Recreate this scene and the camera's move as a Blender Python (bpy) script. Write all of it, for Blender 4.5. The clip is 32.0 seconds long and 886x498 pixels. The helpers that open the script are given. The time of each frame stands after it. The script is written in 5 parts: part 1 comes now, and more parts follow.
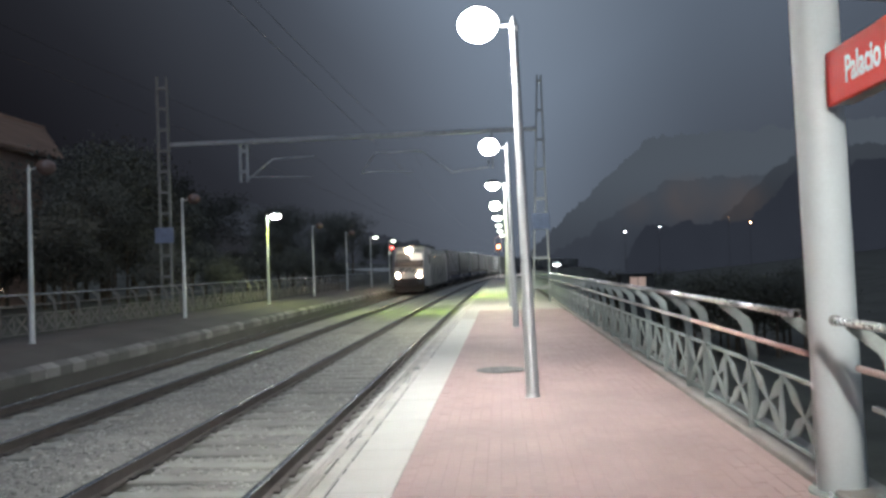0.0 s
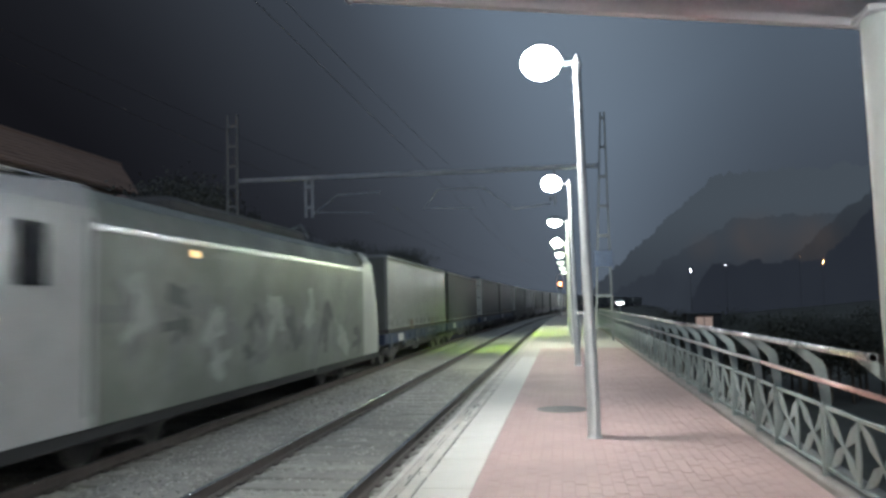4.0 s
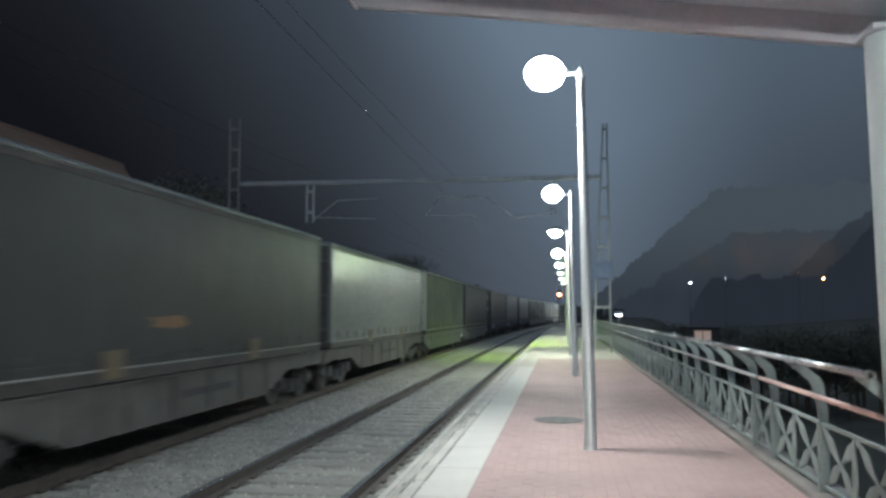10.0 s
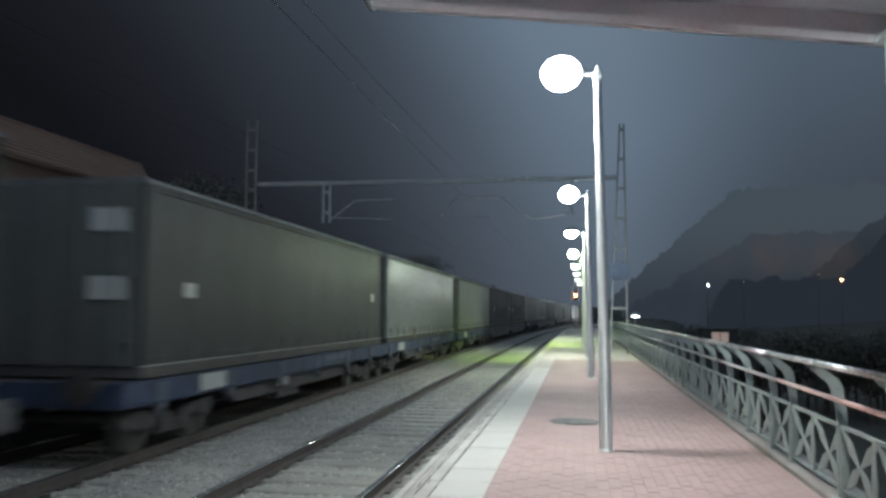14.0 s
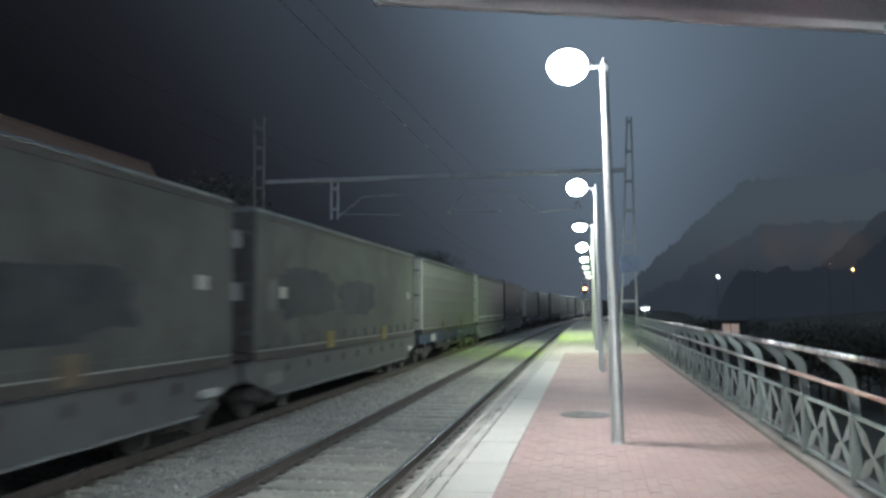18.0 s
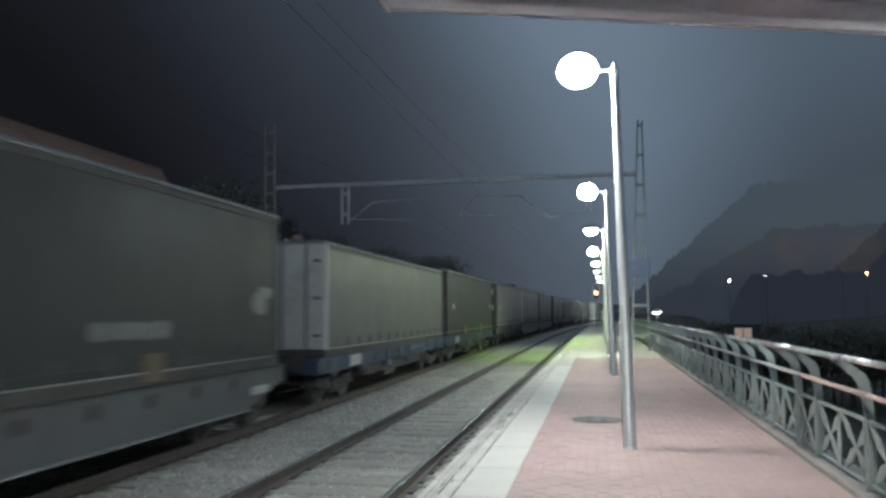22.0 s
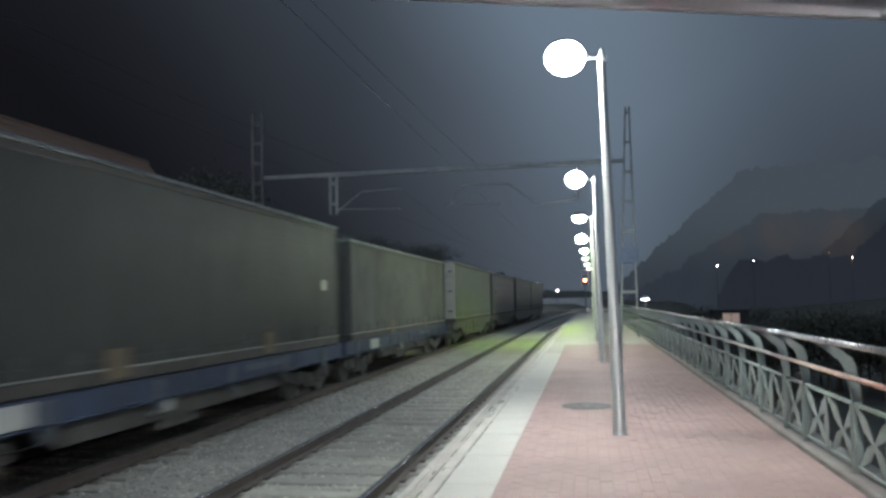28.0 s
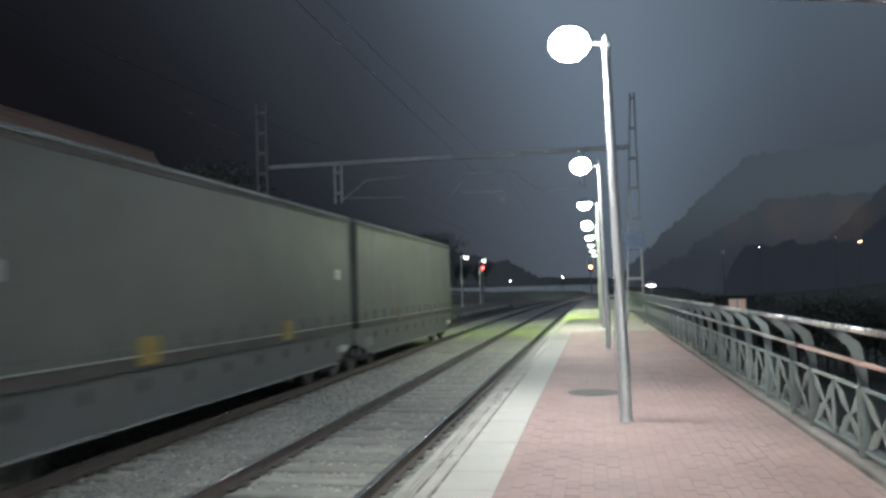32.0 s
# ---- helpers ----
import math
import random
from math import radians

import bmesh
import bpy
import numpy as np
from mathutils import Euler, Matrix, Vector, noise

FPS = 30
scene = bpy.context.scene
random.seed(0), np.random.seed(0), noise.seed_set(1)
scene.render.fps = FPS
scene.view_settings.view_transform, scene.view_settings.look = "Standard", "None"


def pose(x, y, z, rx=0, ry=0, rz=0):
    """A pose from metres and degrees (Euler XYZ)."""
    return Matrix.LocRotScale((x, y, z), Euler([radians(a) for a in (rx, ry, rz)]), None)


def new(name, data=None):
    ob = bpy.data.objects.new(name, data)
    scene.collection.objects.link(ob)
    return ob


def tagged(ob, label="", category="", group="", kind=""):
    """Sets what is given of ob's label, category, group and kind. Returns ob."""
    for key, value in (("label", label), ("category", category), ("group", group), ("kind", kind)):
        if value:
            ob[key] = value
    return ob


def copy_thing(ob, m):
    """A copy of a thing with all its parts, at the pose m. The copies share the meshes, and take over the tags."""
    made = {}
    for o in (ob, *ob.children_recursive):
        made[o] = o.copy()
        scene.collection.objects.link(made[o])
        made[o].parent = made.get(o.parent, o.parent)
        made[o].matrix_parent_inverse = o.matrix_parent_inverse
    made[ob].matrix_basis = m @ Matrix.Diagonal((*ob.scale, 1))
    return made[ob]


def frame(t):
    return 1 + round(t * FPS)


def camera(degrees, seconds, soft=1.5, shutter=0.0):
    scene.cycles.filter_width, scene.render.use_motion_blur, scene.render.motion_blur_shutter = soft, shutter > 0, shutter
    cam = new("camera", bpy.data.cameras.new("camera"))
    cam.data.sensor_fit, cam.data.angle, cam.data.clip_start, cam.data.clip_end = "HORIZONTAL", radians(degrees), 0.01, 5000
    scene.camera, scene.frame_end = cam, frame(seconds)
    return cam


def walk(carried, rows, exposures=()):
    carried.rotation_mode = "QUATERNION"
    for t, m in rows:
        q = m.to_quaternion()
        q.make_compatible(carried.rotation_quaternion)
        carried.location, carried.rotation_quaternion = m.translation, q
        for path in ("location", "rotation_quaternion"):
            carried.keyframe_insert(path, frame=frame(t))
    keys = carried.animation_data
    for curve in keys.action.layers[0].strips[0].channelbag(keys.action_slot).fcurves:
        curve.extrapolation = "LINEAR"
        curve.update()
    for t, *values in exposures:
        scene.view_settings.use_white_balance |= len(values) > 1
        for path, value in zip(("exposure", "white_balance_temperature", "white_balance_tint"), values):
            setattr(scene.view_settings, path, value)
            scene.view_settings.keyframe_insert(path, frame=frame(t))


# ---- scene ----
cam = camera(57.8, 32.0, soft=2.9, shutter=0.8)
EYE = (0.0, 0.0, 1.45)
walk(cam, [
    (0, pose(*EYE, 91.280, 1.944, 4.174)),
    (0.5, pose(*EYE, 91.486, 1.903, 4.378)),
    (1, pose(*EYE, 91.983, 1.888, 4.678)),
    (1.5, pose(*EYE, 92.465, 1.736, 5.101)),
    (2, pose(*EYE, 92.573, 1.470, 5.958)),
    (2.5, pose(*EYE, 92.777, 1.452, 6.940)),
    (3, pose(*EYE, 93.103, 1.273, 7.578)),
    (3.5, pose(*EYE, 93.577, 1.199, 8.073)),
    (5.5, pose(*EYE, 94.502, 0.802, 9.396)),
    (6, pose(*EYE, 94.495, 0.618, 9.460)),
    (6.5, pose(*EYE, 94.492, 0.516, 9.454)),
    (7, pose(*EYE, 94.471, 0.374, 9.445)),
    (7.5, pose(*EYE, 94.437, 0.278, 9.290)),
    (8, pose(*EYE, 94.371, 0.087, 9.051)),
    (8.5, pose(*EYE, 94.330, 0.032, 8.933)),
    (9, pose(*EYE, 94.336, -0.003, 8.747)),
    (9.5, pose(*EYE, 94.421, -0.061, 8.576)),
    (10, pose(*EYE, 94.539, -0.157, 8.415)),
    (10.5, pose(*EYE, 94.615, -0.131, 8.408)),
    (11, pose(*EYE, 94.637, -0.196, 8.556)),
    (11.5, pose(*EYE, 94.592, -0.307, 8.703)),
    (12, pose(*EYE, 94.648, -0.300, 8.838)),
    (12.5, pose(*EYE, 94.707, -0.321, 8.988)),
    (13, pose(*EYE, 94.709, -0.366, 9.190)),
    (13.5, pose(*EYE, 94.682, -0.378, 9.424)),
    (14, pose(*EYE, 94.571, -0.388, 9.536)),
    (14.5, pose(*EYE, 94.536, -0.378, 9.580)),
    (16.5, pose(*EYE, 94.330, 0.225, 9.865)),
    (17, pose(*EYE, 94.240, 0.240, 10.003)),
    (17.5, pose(*EYE, 94.223, 0.314, 10.111)),
    (18, pose(*EYE, 94.219, 0.350, 10.205)),
    (18.5, pose(*EYE, 94.206, 0.408, 10.248)),
    (19, pose(*EYE, 94.216, 0.370, 10.381)),
    (19.5, pose(*EYE, 94.289, 0.364, 10.474)),
    (20, pose(*EYE, 94.400, 0.356, 10.586)),
    (20.5, pose(*EYE, 94.405, 0.217, 10.672)),
    (21, pose(*EYE, 94.517, 0.283, 10.723)),
    (21.5, pose(*EYE, 94.558, 0.433, 10.810)),
    (22, pose(*EYE, 94.555, 0.469, 10.972)),
    (22.5, pose(*EYE, 94.506, 0.526, 11.060)),
    (23, pose(*EYE, 94.481, 0.698, 11.144)),
    (23.5, pose(*EYE, 94.431, 0.802, 11.203)),
    (24, pose(*EYE, 94.301, 0.824, 11.151)),
    (24.5, pose(*EYE, 94.305, 0.846, 11.052)),
    (25, pose(*EYE, 94.260, 0.950, 10.762)),
    (25.5, pose(*EYE, 94.231, 0.943, 10.576)),
    (27.5, pose(*EYE, 93.880, 1.068, 10.229)),
    (28, pose(*EYE, 93.749, 1.137, 10.228)),
    (28.5, pose(*EYE, 93.642, 1.173, 10.252)),
    (29, pose(*EYE, 93.488, 1.242, 10.309)),
    (29.5, pose(*EYE, 93.385, 1.300, 10.393)),
    (30, pose(*EYE, 93.214, 1.462, 10.459)),
    (30.5, pose(*EYE, 93.079, 1.526, 10.522)),
    (31, pose(*EYE, 93.001, 1.650, 10.554)),
    (31.5, pose(*EYE, 92.988, 1.774, 10.604)),
    (32, pose(*EYE, 92.908, 1.611, 10.639)),
], exposures=[(0, 0.35, 6560, 11), (1.5, 0.33, 6560, 11), (3.5, 0.12, 6430, 8.5), (5.5, 0.03, 6220, 4.5), (25, 0.04, 6240, 5), (29, 0.0, 6380, 6.5), (32, 0.02, 6420, 7)])

# ---- light ----
world = bpy.data.worlds.new("night_sky")
scene.world = world
world.use_nodes = True
wn, wl = world.node_tree.nodes, world.node_tree.links
wn.clear()
w_out = wn.new("ShaderNodeOutputWorld")
w_bg = wn.new("ShaderNodeBackground")
w_tc = wn.new("ShaderNodeTexCoord")
w_sep = wn.new("ShaderNodeSeparateXYZ")
w_ramp = wn.new("ShaderNodeValToRGB")
w_noise = wn.new("ShaderNodeTexNoise")
w_mix = wn.new("ShaderNodeMath")
w_add = wn.new("ShaderNodeMath")
w_noise.inputs["Scale"].default_value = 1.6
w_noise.inputs["Detail"].default_value = 3.0
w_mix.operation, w_add.operation = "MULTIPLY_ADD", "MULTIPLY_ADD"
w_mix.inputs[1].default_value = 1.0
w_side = wn.new("ShaderNodeMath")
w_side.operation = "MINIMUM"
w_side.inputs[1].default_value = 0.05
w_high = wn.new("ShaderNodeMath")
w_high.operation = "MULTIPLY_ADD"
w_high.inputs[1].default_value, w_high.inputs[2].default_value = 0.78, 0.465
w_cap = wn.new("ShaderNodeMath")
w_cap.operation = "MINIMUM"
w_cap.inputs[1].default_value = 0.5
wl.new(w_sep.outputs["Z"], w_cap.inputs[0])
wl.new(w_cap.outputs[0], w_high.inputs[0])
wl.new(w_high.outputs[0], w_mix.inputs[2])
w_add.inputs[1].default_value = 0.16
wl.new(w_tc.outputs["Generated"], w_sep.inputs[0])
wl.new(w_tc.outputs["Generated"], w_noise.inputs["Vector"])
wl.new(w_sep.outputs["X"], w_side.inputs[0])
w_past = wn.new("ShaderNodeMath")
w_past.operation = "MULTIPLY_ADD"
w_past.inputs[1].default_value, w_past.inputs[2].default_value = -0.45, 0.0225
w_low = wn.new("ShaderNodeMath")
w_low.operation = "MINIMUM"
w_low.inputs[1].default_value = 0.0
w_sum = wn.new("ShaderNodeMath")
w_sum.operation = "ADD"
wl.new(w_sep.outputs["X"], w_past.inputs[0])
wl.new(w_past.outputs[0], w_low.inputs[0])
wl.new(w_side.outputs[0], w_sum.inputs[0])
wl.new(w_low.outputs[0], w_sum.inputs[1])
wl.new(w_sum.outputs[0], w_mix.inputs[0])
wl.new(w_noise.outputs["Fac"], w_add.inputs[0])
wl.new(w_mix.outputs[0], w_add.inputs[2])
wl.new(w_add.outputs[0], w_ramp.inputs[0])
w_cr = w_ramp.color_ramp
w_cr.elements[0].position, w_cr.elements[0].color = 0.15, (0.013, 0.0135, 0.018, 1)
w_cr.elements[1].position, w_cr.elements[1].color = 0.95, (0.112, 0.140, 0.176, 1)
for pos, col in ((0.30, (0.023, 0.0255, 0.033)), (0.42, (0.040, 0.046, 0.058)), (0.58, (0.060, 0.072, 0.092)), (0.76, (0.098, 0.124, 0.160))):
    w_cr.elements.new(pos).color = (*col, 1)
w_az = wn.new("ShaderNodeMapRange")
w_az.inputs["From Min"].default_value, w_az.inputs["From Max"].default_value = -1.0, 1.0
# sky brightened at the lamps' bearing, standing in for their halo
w_bearing = wn.new("ShaderNodeValToRGB")
w_bearing.color_ramp.interpolation = "EASE"
w_bearing.color_ramp.elements[0].position, w_bearing.color_ramp.elements[0].color = 0.20, (0.31, 0.30, 0.30, 1)
w_bearing.color_ramp.elements[1].position, w_bearing.color_ramp.elements[1].color = 0.63, (0.525, 0.53, 0.545, 1)
w_bearing.color_ramp.elements.new(0.34).color = (0.47, 0.47, 0.48, 1)
w_bearing.color_ramp.elements.new(0.49).color = (0.91, 0.915, 0.925, 1)
w_mul = wn.new("ShaderNodeVectorMath")
w_mul.operation = "MULTIPLY"
wl.new(w_sep.outputs["X"], w_az.inputs["Value"])
wl.new(w_az.outputs[0], w_bearing.inputs[0])
wl.new(w_ramp.outputs[0], w_mul.inputs[0])
wl.new(w_bearing.outputs[0], w_mul.inputs[1])
wl.new(w_mul.outputs[0], w_bg.inputs[0])
# extra sky glow added behind the viewer to lift shade, fading towards the line
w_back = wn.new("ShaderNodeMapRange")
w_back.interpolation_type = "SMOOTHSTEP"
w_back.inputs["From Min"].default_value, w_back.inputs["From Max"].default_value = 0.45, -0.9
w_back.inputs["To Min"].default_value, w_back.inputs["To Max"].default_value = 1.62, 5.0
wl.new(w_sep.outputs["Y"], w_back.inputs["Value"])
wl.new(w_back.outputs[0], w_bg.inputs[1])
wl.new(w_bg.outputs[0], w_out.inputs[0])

# ---- geometry helpers ----
PI = math.pi


class Geo:
    """Vertices and faces of one mesh."""

    def __init__(self):
        self.v, self.f = [], []

    def add(self, verts, faces):
        n = len(self.v)
        self.v += [tuple(p) for p in verts]
        self.f += [tuple(n + i for i in f) for f in faces]
        return self

    def box(self, x0, x1, y0, y1, z0, z1, b=0.0):
        if b <= 0:
            v = [(x, y, z) for z in (z0, z1) for y in (y0, y1) for x in (x0, x1)]
            return self.add(v, [(0, 2, 3, 1), (4, 5, 7, 6), (0, 1, 5, 4), (2, 6, 7, 3), (0, 4, 6, 2), (1, 3, 7, 5)])
        ring = lambda z, i: [(x0 + i + b, y0 + i, z), (x1 - i - b, y0 + i, z), (x1 - i, y0 + i + b, z), (x1 - i, y1 - i - b, z),
                             (x1 - i - b, y1 - i, z), (x0 + i + b, y1 - i, z), (x0 + i, y1 - i - b, z), (x0 + i, y0 + i + b, z)]
        return self.loft([ring(z0, b), ring(z0 + b, 0), ring(z1 - b, 0), ring(z1, b)])

    def loft(self, rings, caps=True, closed=True):
        k = len(rings[0])
        v = [p for r in rings for p in r]
        f = []
        for i in range(len(rings) - 1):
            for j in range(k if closed else k - 1):
                a, b = i * k + j, i * k + (j + 1) % k
                f.append((a, b, b + k, a + k))
        if caps and closed:
            f.append(tuple(range(k))[::-1])
            f.append(tuple(range((len(rings) - 1) * k, len(rings) * k)))
        return self.add(v, f)

    def tube(self, pts, r, n=8, r1=None):
        pts = [Vector(p) for p in pts]
        rings = []
        for i, p in enumerate(pts):
            d = (pts[min(i + 1, len(pts) - 1)] - pts[max(i - 1, 0)]).normalized()
            up = Vector((0, 0, 1)) if abs(d.z) < 0.9 else Vector((1, 0, 0))
            a = d.cross(up).normalized()
            b = a.cross(d)
            rr = r if r1 is None else r + (r1 - r) * i / (len(pts) - 1)
            rings.append([p + a * rr * math.cos(2 * PI * k / n) + b * rr * math.sin(2 * PI * k / n) for k in range(n)])
        return self.loft(rings)

    def lathe(self, prof, c=(0, 0, 0), n=16):
        rings = [[(c[0] + r * math.cos(2 * PI * k / n), c[1] + r * math.sin(2 * PI * k / n), c[2] + z) for k in range(n)] for r, z in prof]
        return self.loft(rings)

    def turned(self, c, x):
        """Lay a lathed piece along x, away from c by x."""
        k = 1 if x > 0 else -1
        self.v = [(c[0] + x + k * z, c[1] + y, c[2] + xx) for xx, y, z in self.v]
        return self

    def prism(self, poly, axis, a, b):
        """Extrude a 2D outline along an axis: x takes (y, z), y takes (x, z), z takes (x, y)."""
        put = {"x": lambda p, t: (t, p[0], p[1]), "y": lambda p, t: (p[0], t, p[1]), "z": lambda p, t: (p[0], p[1], t)}[axis]
        return self.loft([[put(p, a) for p in poly], [put(p, b) for p in poly]])

    def bar(self, p0, p1, w, t, side=(1, 0, 0)):
        """A flat bar from p0 to p1, t thick along side and w wide across."""
        p0, p1, s = Vector(p0), Vector(p1), Vector(side)
        c = (p1 - p0).normalized().cross(s).normalized() * w / 2
        s = s * t / 2
        return self.loft([[p + c + s, p - c + s, p - c - s, p + c - s] for p in (p0, p1)])

    def mesh(self, name, smooth=False):
        me = bpy.data.meshes.new(name)
        me.from_pydata(self.v, [], self.f)
        bm = bmesh.new()
        bm.from_mesh(me)
        if len(self.f) < 30000:
            bmesh.ops.recalc_face_normals(bm, faces=bm.faces)
        bm.to_mesh(me)
        bm.free()
        if smooth:
            me.shade_smooth()
        return me


def link(name, geo, material, smooth=False):
    me = geo.mesh(name, smooth)
    me.materials.append(material)
    return new(name, me)


def part(name, geo, material, parent, label="", smooth=False):
    ob = link(name, geo, material, smooth)
    ob.parent = parent
    return tagged(ob, label)


def share(name, me, parent, m=None):
    """A piece that shares its mesh with others alike."""
    ob = new(name, me)
    ob.parent = parent
    if m is not None:
        ob.matrix_basis = m
    return ob


def thing(name, m, label, category, group="", kind=""):
    ob = new(name)
    ob.empty_display_size = 0.2
    ob.matrix_basis = m
    return tagged(ob, label, category, group, kind)


# ---- materials ----
def mat(name, color, rough=0.6, metal=0.0, vary=0.25, scale=4.0, fine=40.0, bump=0.15, stain=0.0, stain_color=(0.05, 0.045, 0.04), rand=0.0, spec=0.5, coat=0.0, wet=0.0):
    m = bpy.data.materials.new(name)
    m.use_nodes = True
    n, l = m.node_tree.nodes, m.node_tree.links
    b = n["Principled BSDF"]
    tc = n.new("ShaderNodeTexCoord")
    big, small = n.new("ShaderNodeTexNoise"), n.new("ShaderNodeTexNoise")
    big.inputs["Scale"].default_value, big.inputs["Detail"].default_value = scale, 5.0
    small.inputs["Scale"].default_value, small.inputs["Detail"].default_value = fine, 4.0
    l.new(tc.outputs["Object"], big.inputs["Vector"])
    l.new(tc.outputs["Object"], small.inputs["Vector"])
    val = n.new("ShaderNodeMath")
    val.operation = "ADD"
    l.new(big.outputs["Fac"], val.inputs[0])
    l.new(small.outputs["Fac"], val.inputs[1])
    mr = n.new("ShaderNodeMapRange")
    mr.inputs["From Min"].default_value, mr.inputs["From Max"].default_value = 0.65, 1.35
    mr.inputs["To Min"].default_value, mr.inputs["To Max"].default_value = 1 - vary, 1 + vary
    l.new(val.outputs[0], mr.inputs["Value"])
    hsv = n.new("ShaderNodeHueSaturation")
    hsv.inputs["Color"].default_value = (*color, 1)
    last = mr.outputs[0]
    if rand:
        oi = n.new("ShaderNodeObjectInfo")
        rr = n.new("ShaderNodeMapRange")
        rr.inputs["To Min"].default_value, rr.inputs["To Max"].default_value = 1 - rand, 1 + rand
        l.new(oi.outputs["Random"], rr.inputs["Value"])
        ge = n.new("ShaderNodeNewGeometry")
        r2 = n.new("ShaderNodeMapRange")
        r2.inputs["To Min"].default_value, r2.inputs["To Max"].default_value = 1 - rand, 1 + rand
        l.new(ge.outputs["Random Per Island"], r2.inputs["Value"])
        for src in (rr, r2):
            mu = n.new("ShaderNodeMath")
            mu.operation = "MULTIPLY"
            l.new(last, mu.inputs[0])
            l.new(src.outputs[0], mu.inputs[1])
            last = mu.outputs[0]
    l.new(last, hsv.inputs["Value"])
    col = hsv.outputs[0]
    if stain:
        st = n.new("ShaderNodeTexNoise")
        st.inputs["Scale"].default_value, st.inputs["Detail"].default_value, st.inputs["Roughness"].default_value = scale * 0.55, 7.0, 0.65
        l.new(tc.outputs["Object"], st.inputs["Vector"])
        sr = n.new("ShaderNodeMapRange")
        sr.inputs["From Min"].default_value, sr.inputs["From Max"].default_value = 0.48, 0.68
        sr.inputs["To Max"].default_value = stain
        l.new(st.outputs["Fac"], sr.inputs["Value"])
        mx = n.new("ShaderNodeMix")
        mx.data_type = "RGBA"
        l.new(sr.outputs[0], mx.inputs["Factor"])
        l.new(col, mx.inputs["A"])
        mx.inputs["B"].default_value = (*stain_color, 1)
        col = mx.outputs["Result"]
    l.new(col, b.inputs["Base Color"])
    ro = n.new("ShaderNodeMapRange")
    ro.inputs["From Min"].default_value, ro.inputs["From Max"].default_value = 0.3, 0.7
    ro.inputs["To Min"].default_value, ro.inputs["To Max"].default_value = max(0.03, rough - 0.12), min(1, rough + 0.12)
    l.new(small.outputs["Fac"], ro.inputs["Value"])
    l.new(ro.outputs[0], b.inputs["Roughness"])
    b.inputs["Metallic"].default_value = metal
    b.inputs["Specular IOR Level"].default_value = spec
    b.inputs["Coat Weight"].default_value = coat
    if bump:
        bp = n.new("ShaderNodeBump")
        bp.inputs["Strength"].default_value, bp.inputs["Distance"].default_value = bump, 0.01
        l.new(small.outputs["Fac"], bp.inputs["Height"])
        l.new(bp.outputs[0], b.inputs["Normal"])
    return m


def glow(name, color, strength):
    m = bpy.data.materials.new(name)
    m.use_nodes = True
    b = m.node_tree.nodes["Principled BSDF"]
    b.inputs["Base Color"].default_value = (0.8, 0.8, 0.8, 1)
    b.inputs["Emission Color"].default_value = (*color, 1)
    b.inputs["Emission Strength"].default_value = strength
    return m


def glass(name, color, rough=0.05):
    m = bpy.data.materials.new(name)
    m.use_nodes = True
    b = m.node_tree.nodes["Principled BSDF"]
    b.inputs["Base Color"].default_value = (*color, 1)
    b.inputs["Roughness"].default_value = rough
    b.inputs["Transmission Weight"].default_value = 0.9
    return m


LAMP = 130.0
M_globe = glow("lamp_white", (0.90, 0.95, 1.0), LAMP)
M_globe_green = glow("lamp_green_white", (0.82, 1.0, 0.52), LAMP * 2.2)
M_globe_far = glow("lamp_pale_green", (0.91, 1.0, 0.91), LAMP * 0.95)
M_globe_end = glow("lamp_pale_far", (0.88, 1.0, 0.84), LAMP * 0.035)
M_globe_off = mat("lamp_off_glass", (0.17, 0.11, 0.095), 0.12, 0, 0.1, 3, 20, 0.0, spec=0.7)
M_steel = mat("brushed_steel", (0.58, 0.59, 0.58), 0.36, 0.35, 0.06, 2, 60, 0.0)
M_galv = mat("galvanised_steel", (0.27, 0.285, 0.285), 0.5, 0.3, 0.25, 5, 60, 0.06)
# one gantry steel in dim and pale tones; hazy light put in the colour
M_mast = mat("dim_mast_steel", (0.17, 0.178, 0.178), 0.6, 0.2, 0.25, 5, 60, 0.06)
M_beam = mat("pale_gantry_steel", (0.33, 0.355, 0.38), 0.6, 0.2, 0.25, 5, 60, 0.06)
M_rail_paint = mat("grey_green_paint", (0.25, 0.285, 0.27), 0.55, 0.0, 0.18, 6, 70, 0.08, stain=0.35, stain_color=(0.16, 0.16, 0.14))
M_pole = mat("pale_grey_paint", (0.66, 0.745, 0.76), 0.55, 0.0, 0.05, 2, 50, 0.03, stain=0.15, stain_color=(0.35, 0.36, 0.33))
M_handrail = mat("polished_steel", (0.55, 0.56, 0.57), 0.30, 1.0, 0.05, 3, 50, 0.0)
M_midrail = mat("dull_pink_tube", (0.62, 0.42, 0.38), 0.35, 0.35, 0.1, 3, 50, 0.03)
M_midrail_grey = mat("dull_grey_tube", (0.46, 0.45, 0.44), 0.4, 0.3, 0.1, 3, 50, 0.03)
M_brick = mat("red_paver", (0.395, 0.277, 0.256), 0.7, 0, 0.14, 1.2, 60, 0.3, stain=0.3, stain_color=(0.285, 0.205, 0.19), rand=0.025)
M_pale_paving = mat("pale_grey_paving", (0.42, 0.385, 0.35), 0.7, 0, 0.14, 1.2, 60, 0.3, stain=0.35, stain_color=(0.33, 0.29, 0.26))
M_joint = mat("sand_joint", (0.36, 0.255, 0.237), 0.9, 0, 0.2, 3, 80, 0.3)
M_white_strip = mat("white_paint_strip", (0.53, 0.51, 0.465), 0.7, 0, 0.08, 2, 60, 0.12, stain=0.25, stain_color=(0.5, 0.49, 0.46))
